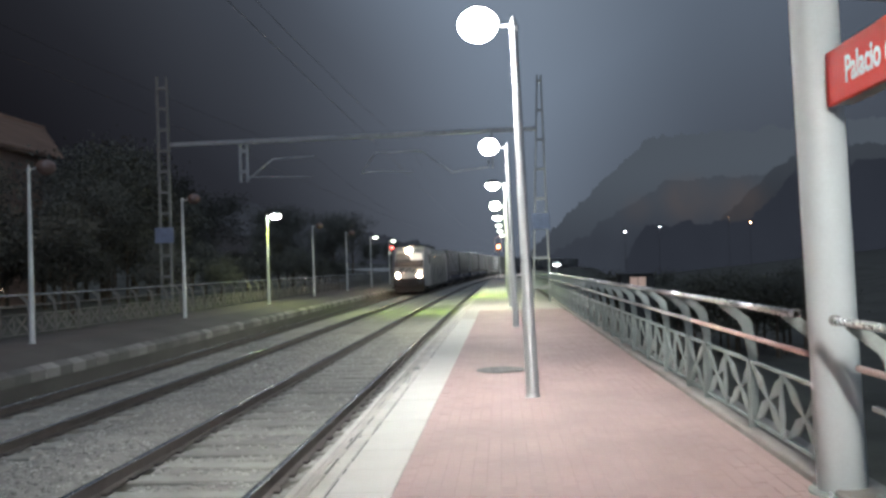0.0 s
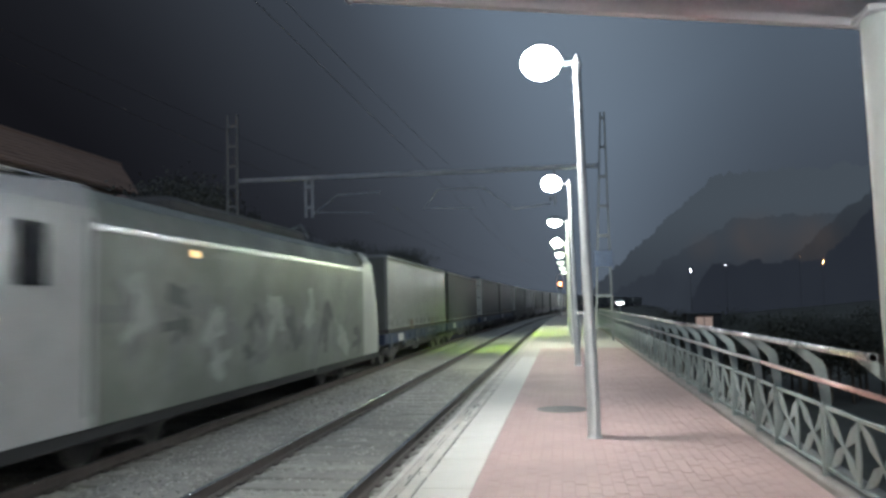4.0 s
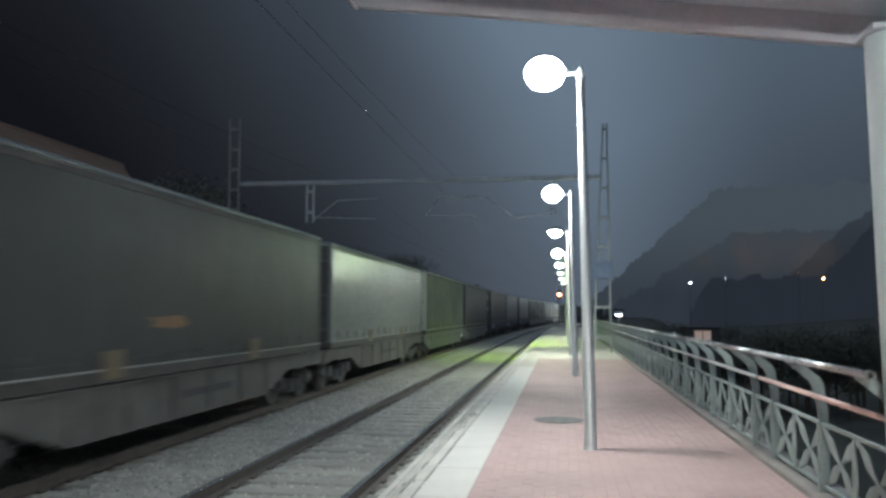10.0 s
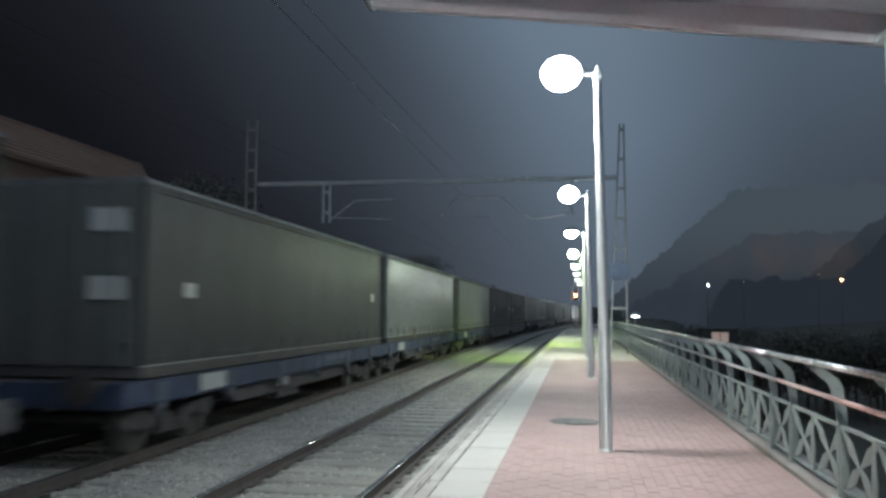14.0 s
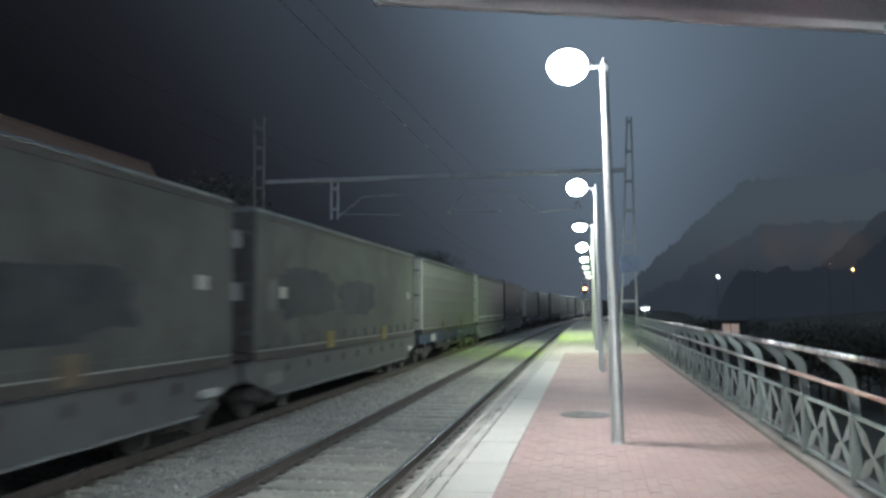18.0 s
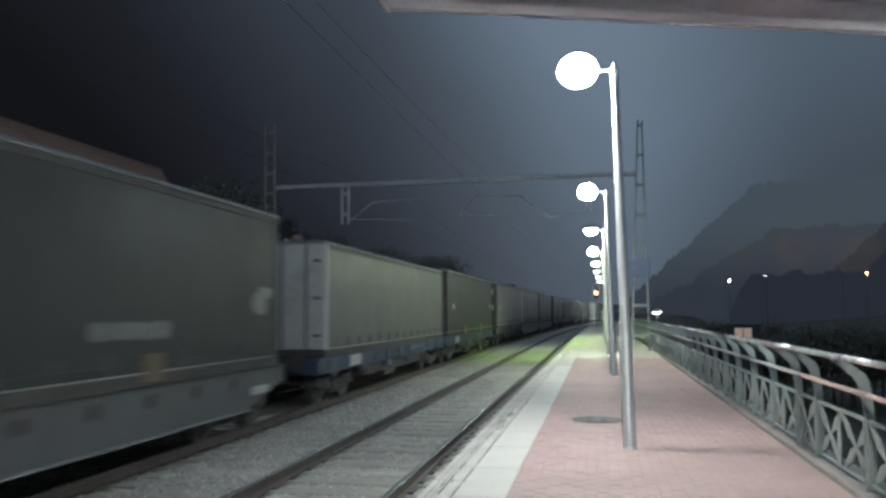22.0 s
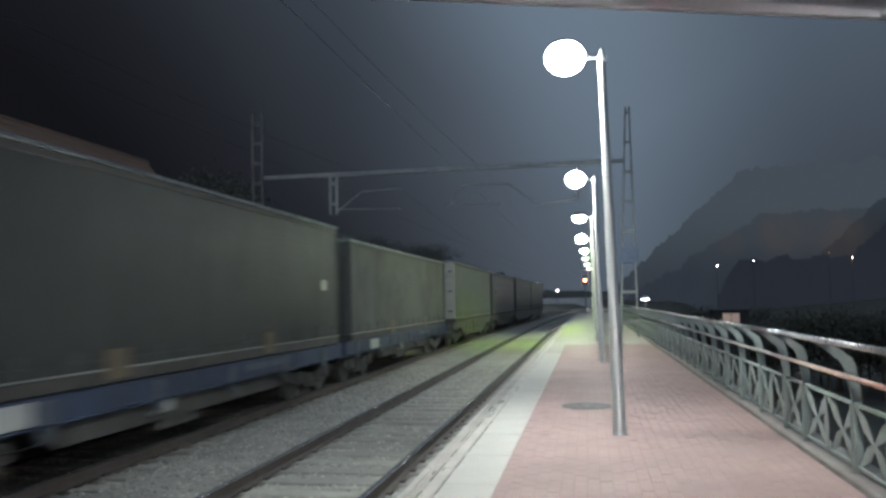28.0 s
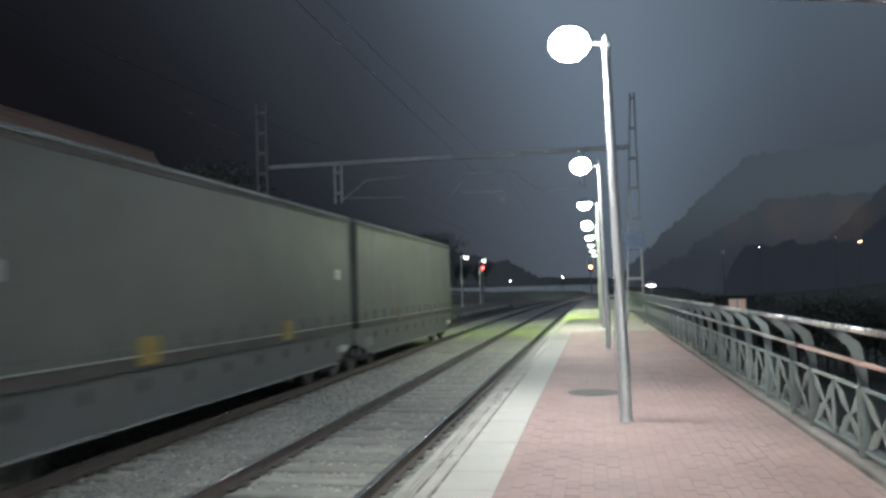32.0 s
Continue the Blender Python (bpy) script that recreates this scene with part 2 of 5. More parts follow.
M_coping = mat("concrete_coping", (0.50, 0.48, 0.435), 0.75, 0, 0.14, 2, 60, 0.2, stain=0.4, stain_color=(0.27, 0.26, 0.24))
M_kerb = mat("concrete_kerb", (0.26, 0.23, 0.215), 0.8, 0, 0.2, 3, 60, 0.2)
M_concrete = mat("grey_concrete", (0.30, 0.29, 0.27), 0.85, 0, 0.25, 1.5, 40, 0.25, stain=0.5, stain_color=(0.12, 0.115, 0.10))
M_asphalt = mat("left_platform_tile", (0.115, 0.10, 0.09), 0.85, 0, 0.25, 0.8, 50, 0.25)
M_apron = mat("worn_apron", (0.115, 0.105, 0.095), 0.85, 0, 0.3, 0.7, 30, 0.25, stain=0.5, stain_color=(0.09, 0.085, 0.08))
M_edge_stone = mat("patchy_edge_stone", (0.21, 0.20, 0.185), 0.8, 0, 0.4, 1.4, 30, 0.2, stain=0.9, stain_color=(0.08, 0.077, 0.07), rand=0.5)
M_fence_dull = mat("dull_dark_paint", (0.19, 0.18, 0.165), 0.7, 0, 0.25, 5, 50, 0.1)
M_ballast = mat("ballast_bed", (0.315, 0.30, 0.27), 0.9, 0, 0.35, 2, 45, 0.9, stain=0.4, stain_color=(0.23, 0.22, 0.20))
M_stone = mat("ballast_stone", (0.375, 0.36, 0.325), 0.85, 0, 0.25, 3, 40, 0.4, rand=0.3)
M_sleeper = mat("concrete_sleeper", (0.32, 0.31, 0.275), 0.85, 0, 0.2, 4, 50, 0.3, stain=0.4, stain_color=(0.24, 0.225, 0.205), rand=0.15)
M_rail = mat("rusty_rail_web", (0.085, 0.070, 0.064), 0.7, 0.2, 0.3, 5, 60, 0.2)
M_rail_top = mat("polished_rail_head", (0.62, 0.62, 0.62), 0.20, 1.0, 0.15, 3, 60, 0.04)
M_iron = mat("cast_iron_cover", (0.13, 0.12, 0.12), 0.6, 0.3, 0.2, 8, 70, 0.3)
M_red_sign = mat("red_sign", (0.86, 0.06, 0.04), 0.55, 0, 0.04, 3, 40, 0.0, spec=0.12)
M_white_letter = mat("white_letter", (0.85, 0.85, 0.85), 0.4, 0, 0.02, 3, 40, 0.0)
M_canopy = mat("canopy_sheet", (0.74, 0.79, 0.86), 0.5, 0.1, 0.1, 2, 50, 0.05, stain=0.3, stain_color=(0.3, 0.3, 0.3))
M_fascia = mat("lavender_grey_fascia", (0.60, 0.60, 0.66), 0.6, 0.0, 0.1, 2, 50, 0.05, stain=0.3, stain_color=(0.3, 0.3, 0.33))
M_ground = mat("dark_soil", (0.101, 0.098, 0.082), 0.95, 0, 0.4, 0.3, 12, 0.5, stain=0.5, stain_color=(0.03, 0.035, 0.02))
M_bark = mat("tree_bark", (0.10, 0.08, 0.06), 0.9, 0, 0.3, 4, 30, 0.5)
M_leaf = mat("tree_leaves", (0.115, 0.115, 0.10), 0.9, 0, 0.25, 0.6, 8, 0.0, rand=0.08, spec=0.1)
M_wall_brown = mat("brown_render_wall", (0.300, 0.217, 0.180), 0.85, 0, 0.2, 0.4, 12, 0.2, stain=0.4, stain_color=(0.17, 0.11, 0.09))
M_roof_tile = mat("clay_roof_tile", (0.265, 0.165, 0.12), 0.85, 0, 0.25, 0.6, 15, 0.3, rand=0.1)
M_window = mat("dark_window_glass", (0.02, 0.022, 0.025), 0.1, 0, 0.1, 1, 20, 0.0)
M_pale_wall = mat("pale_parapet", (0.7, 0.7, 0.67), 0.8, 0, 0.2, 0.5, 20, 0.1)
M_wire = mat("dull_copper_wire", (0.025, 0.022, 0.02), 0.8, 0.0, 0.2, 3, 40, 0.0)
M_contact = mat("worn_copper_wire", (0.05, 0.043, 0.038), 0.5, 1.0, 0.1, 3, 40, 0.0)
M_black = mat("black_steel", (0.03, 0.03, 0.032), 0.6, 0.1, 0.2, 4, 40, 0.1)

# ---- plan ----
BEND, RADIUS = 45.0, 1450.0          # the line runs straight, then bends gently to the right
NEAR_TRACK, FAR_TRACK = -3.23, -7.15  # centre lines
RAIL_Z = -0.54
EDGE, FENCE = -1.462, 2.02            # platform edge and railing
L_EDGE, L_FENCE = -8.87, -12.15
PLATFORM_END = 86.0
STRIP = -1.18                        # joint between the coping and the white strip


def along(x, d):
    """Place and heading at d metres along the line, x metres to its right."""
    if d <= BEND:
        return x, d, 0.0
    a = (d - BEND) / RADIUS
    return RADIUS * (1 - math.cos(a)) + x * math.cos(a), BEND + RADIUS * math.sin(a) - x * math.sin(a), a


def at(x, d, z=0.0, rz=0.0):
    px, py, a = along(x, d)
    return pose(px, py, z, 0, 0, rz - math.degrees(a))


def steps(d0, d1, near=10.0, far=5.0):
    out, d = [d0], d0
    while d < d1:
        d = min(d1, d + (near if d < BEND else far))
        out.append(d)
    return out


def run(geo, outline, d0, d1):
    """Sweep an outline of (x, z) along the line."""
    rings = []
    for d in steps(d0, d1):
        rings.append([(*along(x, d)[:2], z) for x, z in outline])
    return geo.loft(rings)


def rect(x0, x1, z0, z1):
    return [(x0, z0), (x1, z0), (x1, z1), (x0, z1)]


# ---- ground ----
def ground_height(x, y):
    lat = x - (max(0.0, y - BEND) ** 2) / (2 * RADIUS) if y < 400 else x - 43 - (y - 400) * 0.25
    z = -0.95
    if lat > 2.2:
        z -= min(4.5, (lat - 2.2) * 0.9)
        if lat > 25:
            z += min(14.0, (lat - 25) * 0.09)
    if lat < -12.4:
        z += min(1.2, (-12.4 - lat) * 0.35)
        if lat < -40:
            z += min(10.0, (-40 - lat) * 0.08)
    rough = noise.noise(Vector((x * 0.11, y * 0.11, 0.3))) * 0.35
    return z + (rough if lat > 6 or lat < -14 else 0)


def spread(lo, hi, core_lo, core_hi, fine, grow=1.22):
    vals = []
    v = core_lo
    while v <= core_hi:
        vals.append(v)
        v += fine
    s, v = fine, core_hi
    while v < hi:
        s *= grow
        v += s
        vals.append(v)
    s, v = fine, core_lo
    while v > lo:
        s *= grow
        v -= s
        vals.append(v)
    return sorted(vals)


def build_ground():
    xs, ys = spread(-1500, 1500, -40, 45, 1.3), spread(-600, 2500, -20, 150, 3.0)
    g = Geo()
    g.v = [(x, y, ground_height(x, y)) for y in ys for x in xs]
    w = len(xs)
    g.f = [(j * w + i, j * w + i + 1, (j + 1) * w + i + 1, (j + 1) * w + i) for j in range(len(ys) - 1) for i in range(w - 1)]
    tagged(link("ground", g, M_ground, True), "dark unlit soil and scrub beside the line", "ground", kind="structure")


build_ground()


# ---- track bed, rails and sleepers ----
def build_bed():
    rng = random.Random(4)
    g = Geo()
    xs = np.arange(-8.84, -1.42, 0.075)
    ys = np.concatenate([np.arange(2.0, 16.0, 0.08), np.arange(16.0, 34.0, 0.2)])

    def height(x, y):
        z = -0.748 + noise.noise(Vector((x * 9, y * 9, 0))) * 0.022 + noise.noise(Vector((x * 2.1, y * 1.3, 5))) * 0.03
        for c in (NEAR_TRACK, FAR_TRACK):
            if abs(abs(x - c) - 0.866) < 0.12:
                z -= 0.05
        if abs(x + 5.2) < 0.9:
            z += 0.05 * (1 - abs(x + 5.2) / 0.9)
        return z
    w = len(xs)
    g.v = [(float(x), float(y), height(x, y)) for y in ys for x in xs]
    g.f = [(j * w + i, j * w + i + 1, (j + 1) * w + i + 1, (j + 1) * w + i) for j in range(len(ys) - 1) for i in range(w - 1)]
    bed = tagged(link("track_bed", g, M_ballast), "grey crushed stone ballast under two tracks", "ballast", kind="structure")
    far = Geo()
    run(far, [(-8.84, -1.0), (-1.42, -1.0), (-1.42, -0.735), (-8.84, -0.735)], 33.9, 420)
    run(far, [(-8.84, -1.0), (-1.42, -1.0), (-1.42, -0.735), (-8.84, -0.735)], -60, 2.1)
    part("far_bed", far, M_ballast, bed)
    # loose stones, heaped a little against the sleepers and rails
    st = Geo()
    shapes = []
    for _ in range(14):
        v = [Vector((rng.uniform(0.7, 1.2) * a, rng.uniform(0.7, 1.2) * b, rng.uniform(0.6, 1.0) * c))
             for a, b, c in ((1, 0, 0), (0, 1, 0), (-1, 0, 0), (0, -1, 0), (0.2, 0.1, 0.8), (-0.1, 0.1, -0.8))]
        shapes.append(v)
    faces = [(0, 1, 4), (1, 2, 4), (2, 3, 4), (3, 0, 4), (1, 0, 5), (2, 1, 5), (3, 2, 5), (0, 3, 5)]
    for _ in range(26000):
        y = 2.6 + 24 * rng.random() ** 1.7
        x = rng.uniform(-8.8, -1.5)
        if abs(abs(x - NEAR_TRACK) - 0.866) < 0.10 or abs(abs(x - FAR_TRACK) - 0.866) < 0.10:
            continue
        s = rng.uniform(0.014, 0.034) * (1 + y * 0.012)
        if abs(x - NEAR_TRACK) < 1.3 and (y % 0.6) < 0.27 and rng.random() < 0.72:
            continue
        z = height(x, y) + s * 0.25
        a = rng.uniform(0, 6.28)
        ca, sa = math.cos(a) * s, math.sin(a) * s
        st.add([(x + p.x * ca - p.y * sa, y + p.x * sa + p.y * ca, z + p.z * s) for p in rng.choice(shapes)], faces)
    tagged(link("ballast_stones", st, M_stone), "loose crushed ballast stones between the rails", "ballast", kind="stuff")


build_bed()


def rail_outline(c):
    return [(c - 0.07, -0.712), (c + 0.07, -0.712), (c + 0.07, -0.70), (c + 0.012, -0.68), (c + 0.010, -0.59), (c + 0.034, -0.578),
            (c + 0.034, -0.552), (c + 0.026, -0.546), (c - 0.026, -0.546), (c - 0.034, -0.552), (c - 0.034, -0.578), (c - 0.010, -0.59),
            (c - 0.012, -0.68), (c - 0.07, -0.70)]


def crown(c):
    """The rounded, polished top of a rail."""
    return [(c + 0.0335 * math.cos(a), -0.554 + 0.014 * math.sin(a)) for a in [PI * k / 10 for k in range(11)]]


def build_track(name, centre, label):
    tr = thing(name, Matrix(), label, "railway track", kind="structure")
    for s in (-1, 1):
        c = centre + s * 0.867
        rail = part("rail", run(Geo(), rail_outline(c), -60, 420), M_rail, tr)
        part("rail_head", run(Geo(), crown(c), -60, 420), M_rail_top, rail, "polished running surface of the rail", True)
    return tr


track_near = build_track("track_near", NEAR_TRACK, "near railway track with polished rail heads on concrete sleepers")
track_far = build_track("track_far", FAR_TRACK, "far railway track carrying the passing freight train")


# ---- platforms ----
def build_platform():
    body = Geo()
    run(body, [(EDGE + 0.12, -1.3), (FENCE + 0.35, -1.3), (FENCE + 0.35, -0.03), (EDGE + 0.12, -0.03)], -30, PLATFORM_END)
    pl = tagged(link("platform", body, M_concrete), "station platform of red pavers with a white edge strip", "platform", kind="structure")
    far = Geo()
    run(far, rect(-0.753, FENCE - 0.1, -0.03, 0.0), 26.0, PLATFORM_END)
    run(far, rect(STRIP, -0.757, -0.03, -0.001), 22.0, PLATFORM_END)
    # the far stretch of paving is a paler grey
    part("far_paving", far, M_pale_paving, pl, "pale grey paving")
    near = Geo()
    run(near, rect(-0.753, FENCE - 0.1, -0.03, 0.0), -30, 2.6)
    part("near_paving", near, M_brick, pl)
    kerb = Geo()
    run(kerb, [(FENCE - 0.097, -0.03), (FENCE + 0.14, -0.03), (FENCE + 0.14, 0.055), (FENCE - 0.08, 0.055), (FENCE - 0.097, 0.04)], -30, PLATFORM_END)
    part("kerb", kerb, M_kerb, pl, "pale concrete kerb under the railing")
    bed = Geo()
    run(bed, rect(-0.753, FENCE - 0.1, -0.0299, -0.0035), 2.6, 26.0)
    part("joint_bed", bed, M_joint, pl)
    rng = random.Random(23)
    # thin dark broken lines laid along the edge grooves
    dark_lines = Geo()
    for x, share_of in ((STRIP - 0.002, 0.8), (STRIP - 0.062, 0.45), (STRIP - 0.096, 0.6), (STRIP - 0.128, 0.55), (STRIP - 0.158, 0.3)):
        y = 3.2
        while y < 13.0:
            n = rng.uniform(0.10, 0.75)
            w = rng.uniform(0.0025, 0.0065)
            if rng.random() < share_of:
                dark_lines.box(x - w, x + w + rng.uniform(0, 0.002), y, y + n, -0.001, 0.0012)
            y += n + rng.uniform(0.03, 0.35)
    part("groove_lines", dark_lines, M_black, pl, "dark broken lines along the edge grooves")
    return pl


platform = build_platform()


def build_left_platform():
    body = Geo()
    run(body, [(L_FENCE - 0.4, -1.3), (L_EDGE - 0.05, -1.3), (L_EDGE - 0.05, -0.46), (-9.6, -0.3), (L_FENCE - 0.4, -0.1)], -30, 84)
    pl = tagged(link("platform_opposite", body, M_apron), "dark opposite platform with a sloping apron and pale edge stones", "platform", kind="structure")
    top = Geo()
    run(top, [(L_FENCE - 0.4, -0.099), (-10.0, -0.099), (-10.0, 0.0), (L_FENCE - 0.4, 0.0)], -30, 84)
    part("paving", top, M_asphalt, pl, "dull brown-grey paving")
    apron = Geo()
    run(apron, [(-9.998, -0.35), (L_EDGE - 0.195, -0.44), (L_EDGE - 0.195, -0.18), (-9.998, 0.0)], -30, 84)
    part("apron", apron, M_apron, pl, "grey concrete apron sloping to the edge")
    return pl


platform_opposite = build_left_platform()


# ---- platform lamps ----
def lamp_light(color, watts):
    """The downward beam of a lamp globe, whose crown reflects the light downwards."""
    li = bpy.data.lights.new("lamp_beam", "SPOT")
    li.energy, li.color, li.spot_size, li.spot_blend, li.shadow_soft_size = watts, color, radians(168), 1.0, 0.12
    return li


BEAM = 635.0


def build_lamp(lit, cap_lit, label, flip=1, beam=None, tilt=0.0, rise=0.0, reach=0.425, ahead=0.0):
    lamp = thing("platform_lamp", Matrix(), label, "lamp post", "platform lamps")
    h = 4.0 + rise
    g = Geo().lathe([(0.085, 0.0), (0.085, 0.010), (0.072, 0.014), (0.068, 0.03), (0.066, 1.1), (0.058, 1.13), (0.040, h), (0.036, h + 0.06)], n=14)
    part("pole", g, M_steel, lamp, "brushed steel pole", True)
    g = Geo().lathe([(0.034, h), (0.034, h + 0.13), (0.02, h + 0.17), (0.0005, h + 0.21)], n=10)
    part("finial", g, M_steel, lamp, "", True)
    g = Geo().tube([(0, 0, h + 0.10), (-0.10 * flip, 0, h + 0.10), ((0.17 - reach) * flip, 0, h + 0.115)], 0.022, 8).box(-0.05, 0.05, -0.03, 0.03, h + 0.03, h + 0.10, 0.008)
    part("arm", g, M_steel, lamp)
    c = (-reach * flip, 0, h + 0.13)
    R = 0.222
    low = [(0.001, -R * 0.86)] + [(R * math.cos(a), R * 0.86 * math.sin(a)) for a in [radians(x) for x in range(-80, 1, 10)]] + [(R * 0.98, 0.004)]
    globe = part("globe", Geo().lathe(low, c, 20), lit, lamp, "", True)
    up = [(R * 0.985, 0.005)] + [(R * math.cos(a), R * 0.80 * math.sin(a)) for a in [radians(x) for x in range(4, 89, 12)]] + [(0.001, R * 0.80)]
    part("globe_top", Geo().lathe(up, c, 20), cap_lit, globe, "", True)
    part("collar", Geo().lathe([(0.062, 0.0), (0.05, 0.03), (0.026, 0.05)], n=12).turned(c, 0.205 * flip), M_steel, lamp)
    if beam is not None:
        o = new("beam", beam)
        o.parent, o.matrix_basis = lamp, pose(c[0], 0, c[2] - R - 0.02, ahead, tilt, 0)
    return lamp


BEAM_WHITE, BEAM_GREEN, BEAM_PALE = lamp_light((0.93, 0.975, 0.97), BEAM), lamp_light((0.62, 1.0, 0.10), BEAM * 2.9), lamp_light((0.84, 1.0, 0.66), BEAM * 2.2)
BEAM_END = lamp_light((0.85, 1.0, 0.80), BEAM * 0.3)
BEAM_END.spot_size = radians(100)
BEAM_GREEN.spot_size = radians(92)
BEAM_PALE.spot_size = radians(135)
BEAM_HALF = lamp_light((0.94, 1.0, 0.82), BEAM * 1.8)
BEAM_YELLOW = lamp_light((0.82, 1.0, 0.28), BEAM * 0.8)


lamp_lit = build_lamp(M_globe, M_globe, "tall steel platform lamp with a glowing white globe", 1, BEAM_WHITE, reach=0.395)
lamp_lit.matrix_basis = pose(0.29, 8.86, 0, 0, -0.9, 0)
RISE = 0.11
BEAM_SECOND = lamp_light((0.94, 0.98, 0.96), BEAM * 0.7)
lamp_second = build_lamp(M_globe, M_globe, "steel platform lamp with a glowing white globe", 1, BEAM_SECOND, rise=RISE)
lamp_second.matrix_basis = pose(0.29, 18.8, 0, 0, -0.9, 0)
lamp_half = build_lamp(M_globe_far, M_galv, "steel platform lamp whose globe glows in its lower half", 1, BEAM_HALF, 22.0, rise=RISE)
lamp_half.matrix_basis = pose(0.28, 27.6, 0, 0, -0.9, 0)
lamp_green = build_lamp(M_globe_green, M_globe_far, "steel platform lamp with a greenish glowing globe", 1, BEAM_GREEN, 25.0, rise=0.06, ahead=20.0)
lamp_green.matrix_basis = pose(0.28, 37.1, 0, 0, -0.9, 0)
lamp_pale = build_lamp(M_globe_far, M_galv, "steel platform lamp whose pale globe glows below", 1, BEAM_PALE, 20.0, rise=RISE)
lamp_pale.matrix_basis = at(0.28, 46.7)
lamp_end = build_lamp(M_globe_end, M_galv, "steel platform lamp near the platform end, glowing below", 1, BEAM_END, rise=RISE)
lamp_end.matrix_basis = at(0.28, 56.0)
for d in (65.0, 74.0):
    copy_thing(lamp_end, at(0.28, d))
lamp_off = build_lamp(M_globe_off, M_globe_off, "unlit platform lamp with a dull brown globe", -1, rise=-0.045)
lamp_off.matrix_basis = pose(-10.9, 17.9, 0)
for d in (26.9, 46.0, 55.8):
    copy_thing(lamp_off, at(-10.9, d))
lamp_left = build_lamp(M_globe_far, M_galv, "lit platform lamp on the opposite platform", -1, BEAM_YELLOW)
lamp_left.matrix_basis = pose(-10.9, 36.9, 0)
lamp_left_far = build_lamp(M_globe_end, M_galv, "lit platform lamp near the end of the opposite platform", -1, BEAM_END)
lamp_left_far.matrix_basis = at(-10.9, 65.6)
copy_thing(lamp_left_far, at(-10.9, 75.3))


# ---- railings ----
def leaf(y0, z0, y1, z1, w, lean=0.5):
    """A flat pointed blade, widest at the share lean of its length."""
    n = math.hypot(y1 - y0, z1 - z0)
    cy, cz = (z0 - z1) / n, (y1 - y0) / n
    mid = (y0 + (y1 - y0) * lean, z0 + (z1 - z0) * lean)
    e = 0.012
    pts = [(y0 + cy * e, z0 + cz * e), (mid[0] + cy * w, mid[1] + cz * w), (y1 + cy * e, z1 + cz * e),
           (y1 - cy * e, z1 - cz * e), (mid[0] - cy * w, mid[1] - cz * w), (y0 - cy * e, z0 - cz * e)]
    return Geo().prism(pts, "x", -0.006, 0.006)


BRACKET = [(0.045, 0.50), (0.04, 0.70), (0.012, 0.905), (-0.015, 0.955), (-0.17, 1.075), (-0.235, 1.085),
           (-0.255, 1.06), (-0.225, 1.03), (-0.10, 0.925), (-0.075, 0.875), (-0.04, 0.70), (-0.01, 0.50)]


def build_railing(name, brackets, nodes, hand, rails, label, paint=M_rail_paint, tube=M_midrail_grey):
    """A length of railing along y: curved brackets, and leaf-shaped blades crossing between the nodes; its handrail leans towards -x."""
    r = thing(name, Matrix(), label, "railing", "platform railing")
    part("handrail", Geo().tube([(-0.235, hand[0], 1.09), (-0.235, hand[1], 1.09)], 0.024, 10), M_handrail, r, "polished steel handrail", True)
    for y in (hand[0] + 0.02, hand[1] - 0.02, (hand[0] + hand[1]) / 2):
        part("sleeve", Geo().tube([(-0.235, y - 0.02, 1.09), (-0.235, y + 0.02, 1.09)], 0.029, 10), M_galv, r, "dull steel sleeve")
    part("middle_rail", Geo().tube([(-0.085, rails[0] + 0.03, 0.815), (-0.085, rails[1] - 0.03, 0.815)], 0.021, 8), tube, r, "dull pink tube" if tube is M_midrail else "dull grey tube", True)
    part("panel_top_rail", Geo().box(-0.015, 0.02, rails[0], rails[1], 0.575, 0.605, 0.004), paint, r)
    part("panel_bottom_rail", Geo().box(-0.015, 0.02, rails[0], rails[1], 0.095, 0.125, 0.004), paint, r)
    post_me = Geo().box(-0.045, 0.045, -0.010, 0.010, 0.05, 0.60, 0.003).mesh("post")
    br_me = Geo().prism(BRACKET, "y", -0.010, 0.010).mesh("bracket")
    w = nodes[1] - nodes[0]
    down = leaf(0, 0.585, w / 2, 0.35, 0.056, 0.55).mesh("blade")
    under = leaf(w / 2, 0.35, w, 0.115, 0.056, 0.45).mesh("blade")
    rise = leaf(0, 0.115, w / 2, 0.35, 0.056, 0.55).mesh("blade")
    over = leaf(w / 2, 0.35, w, 0.585, 0.056, 0.45).mesh("blade")
    stem = leaf(0, 0.585, 0, 0.115, 0.055, 0.6).mesh("blade")
    for me in (post_me, br_me, down, under, rise, over, stem):
        me.materials.append(paint)
    for y in brackets:
        share("post", post_me, r, pose(0, y, 0))
        share("bracket", br_me, r, pose(0, y, 0))
    for y in nodes[:-1]:
        share("blade", down, r, pose(0.010, y, 0))
        share("blade", under, r, pose(0.010, y, 0))
        share("blade", rise, r, pose(-0.008, y, 0))
        share("blade", over, r, pose(-0.008, y, 0))
    for y in nodes[1:]:
        share("blade", stem, r, pose(-0.024, y + 0.012, 0))
    return r


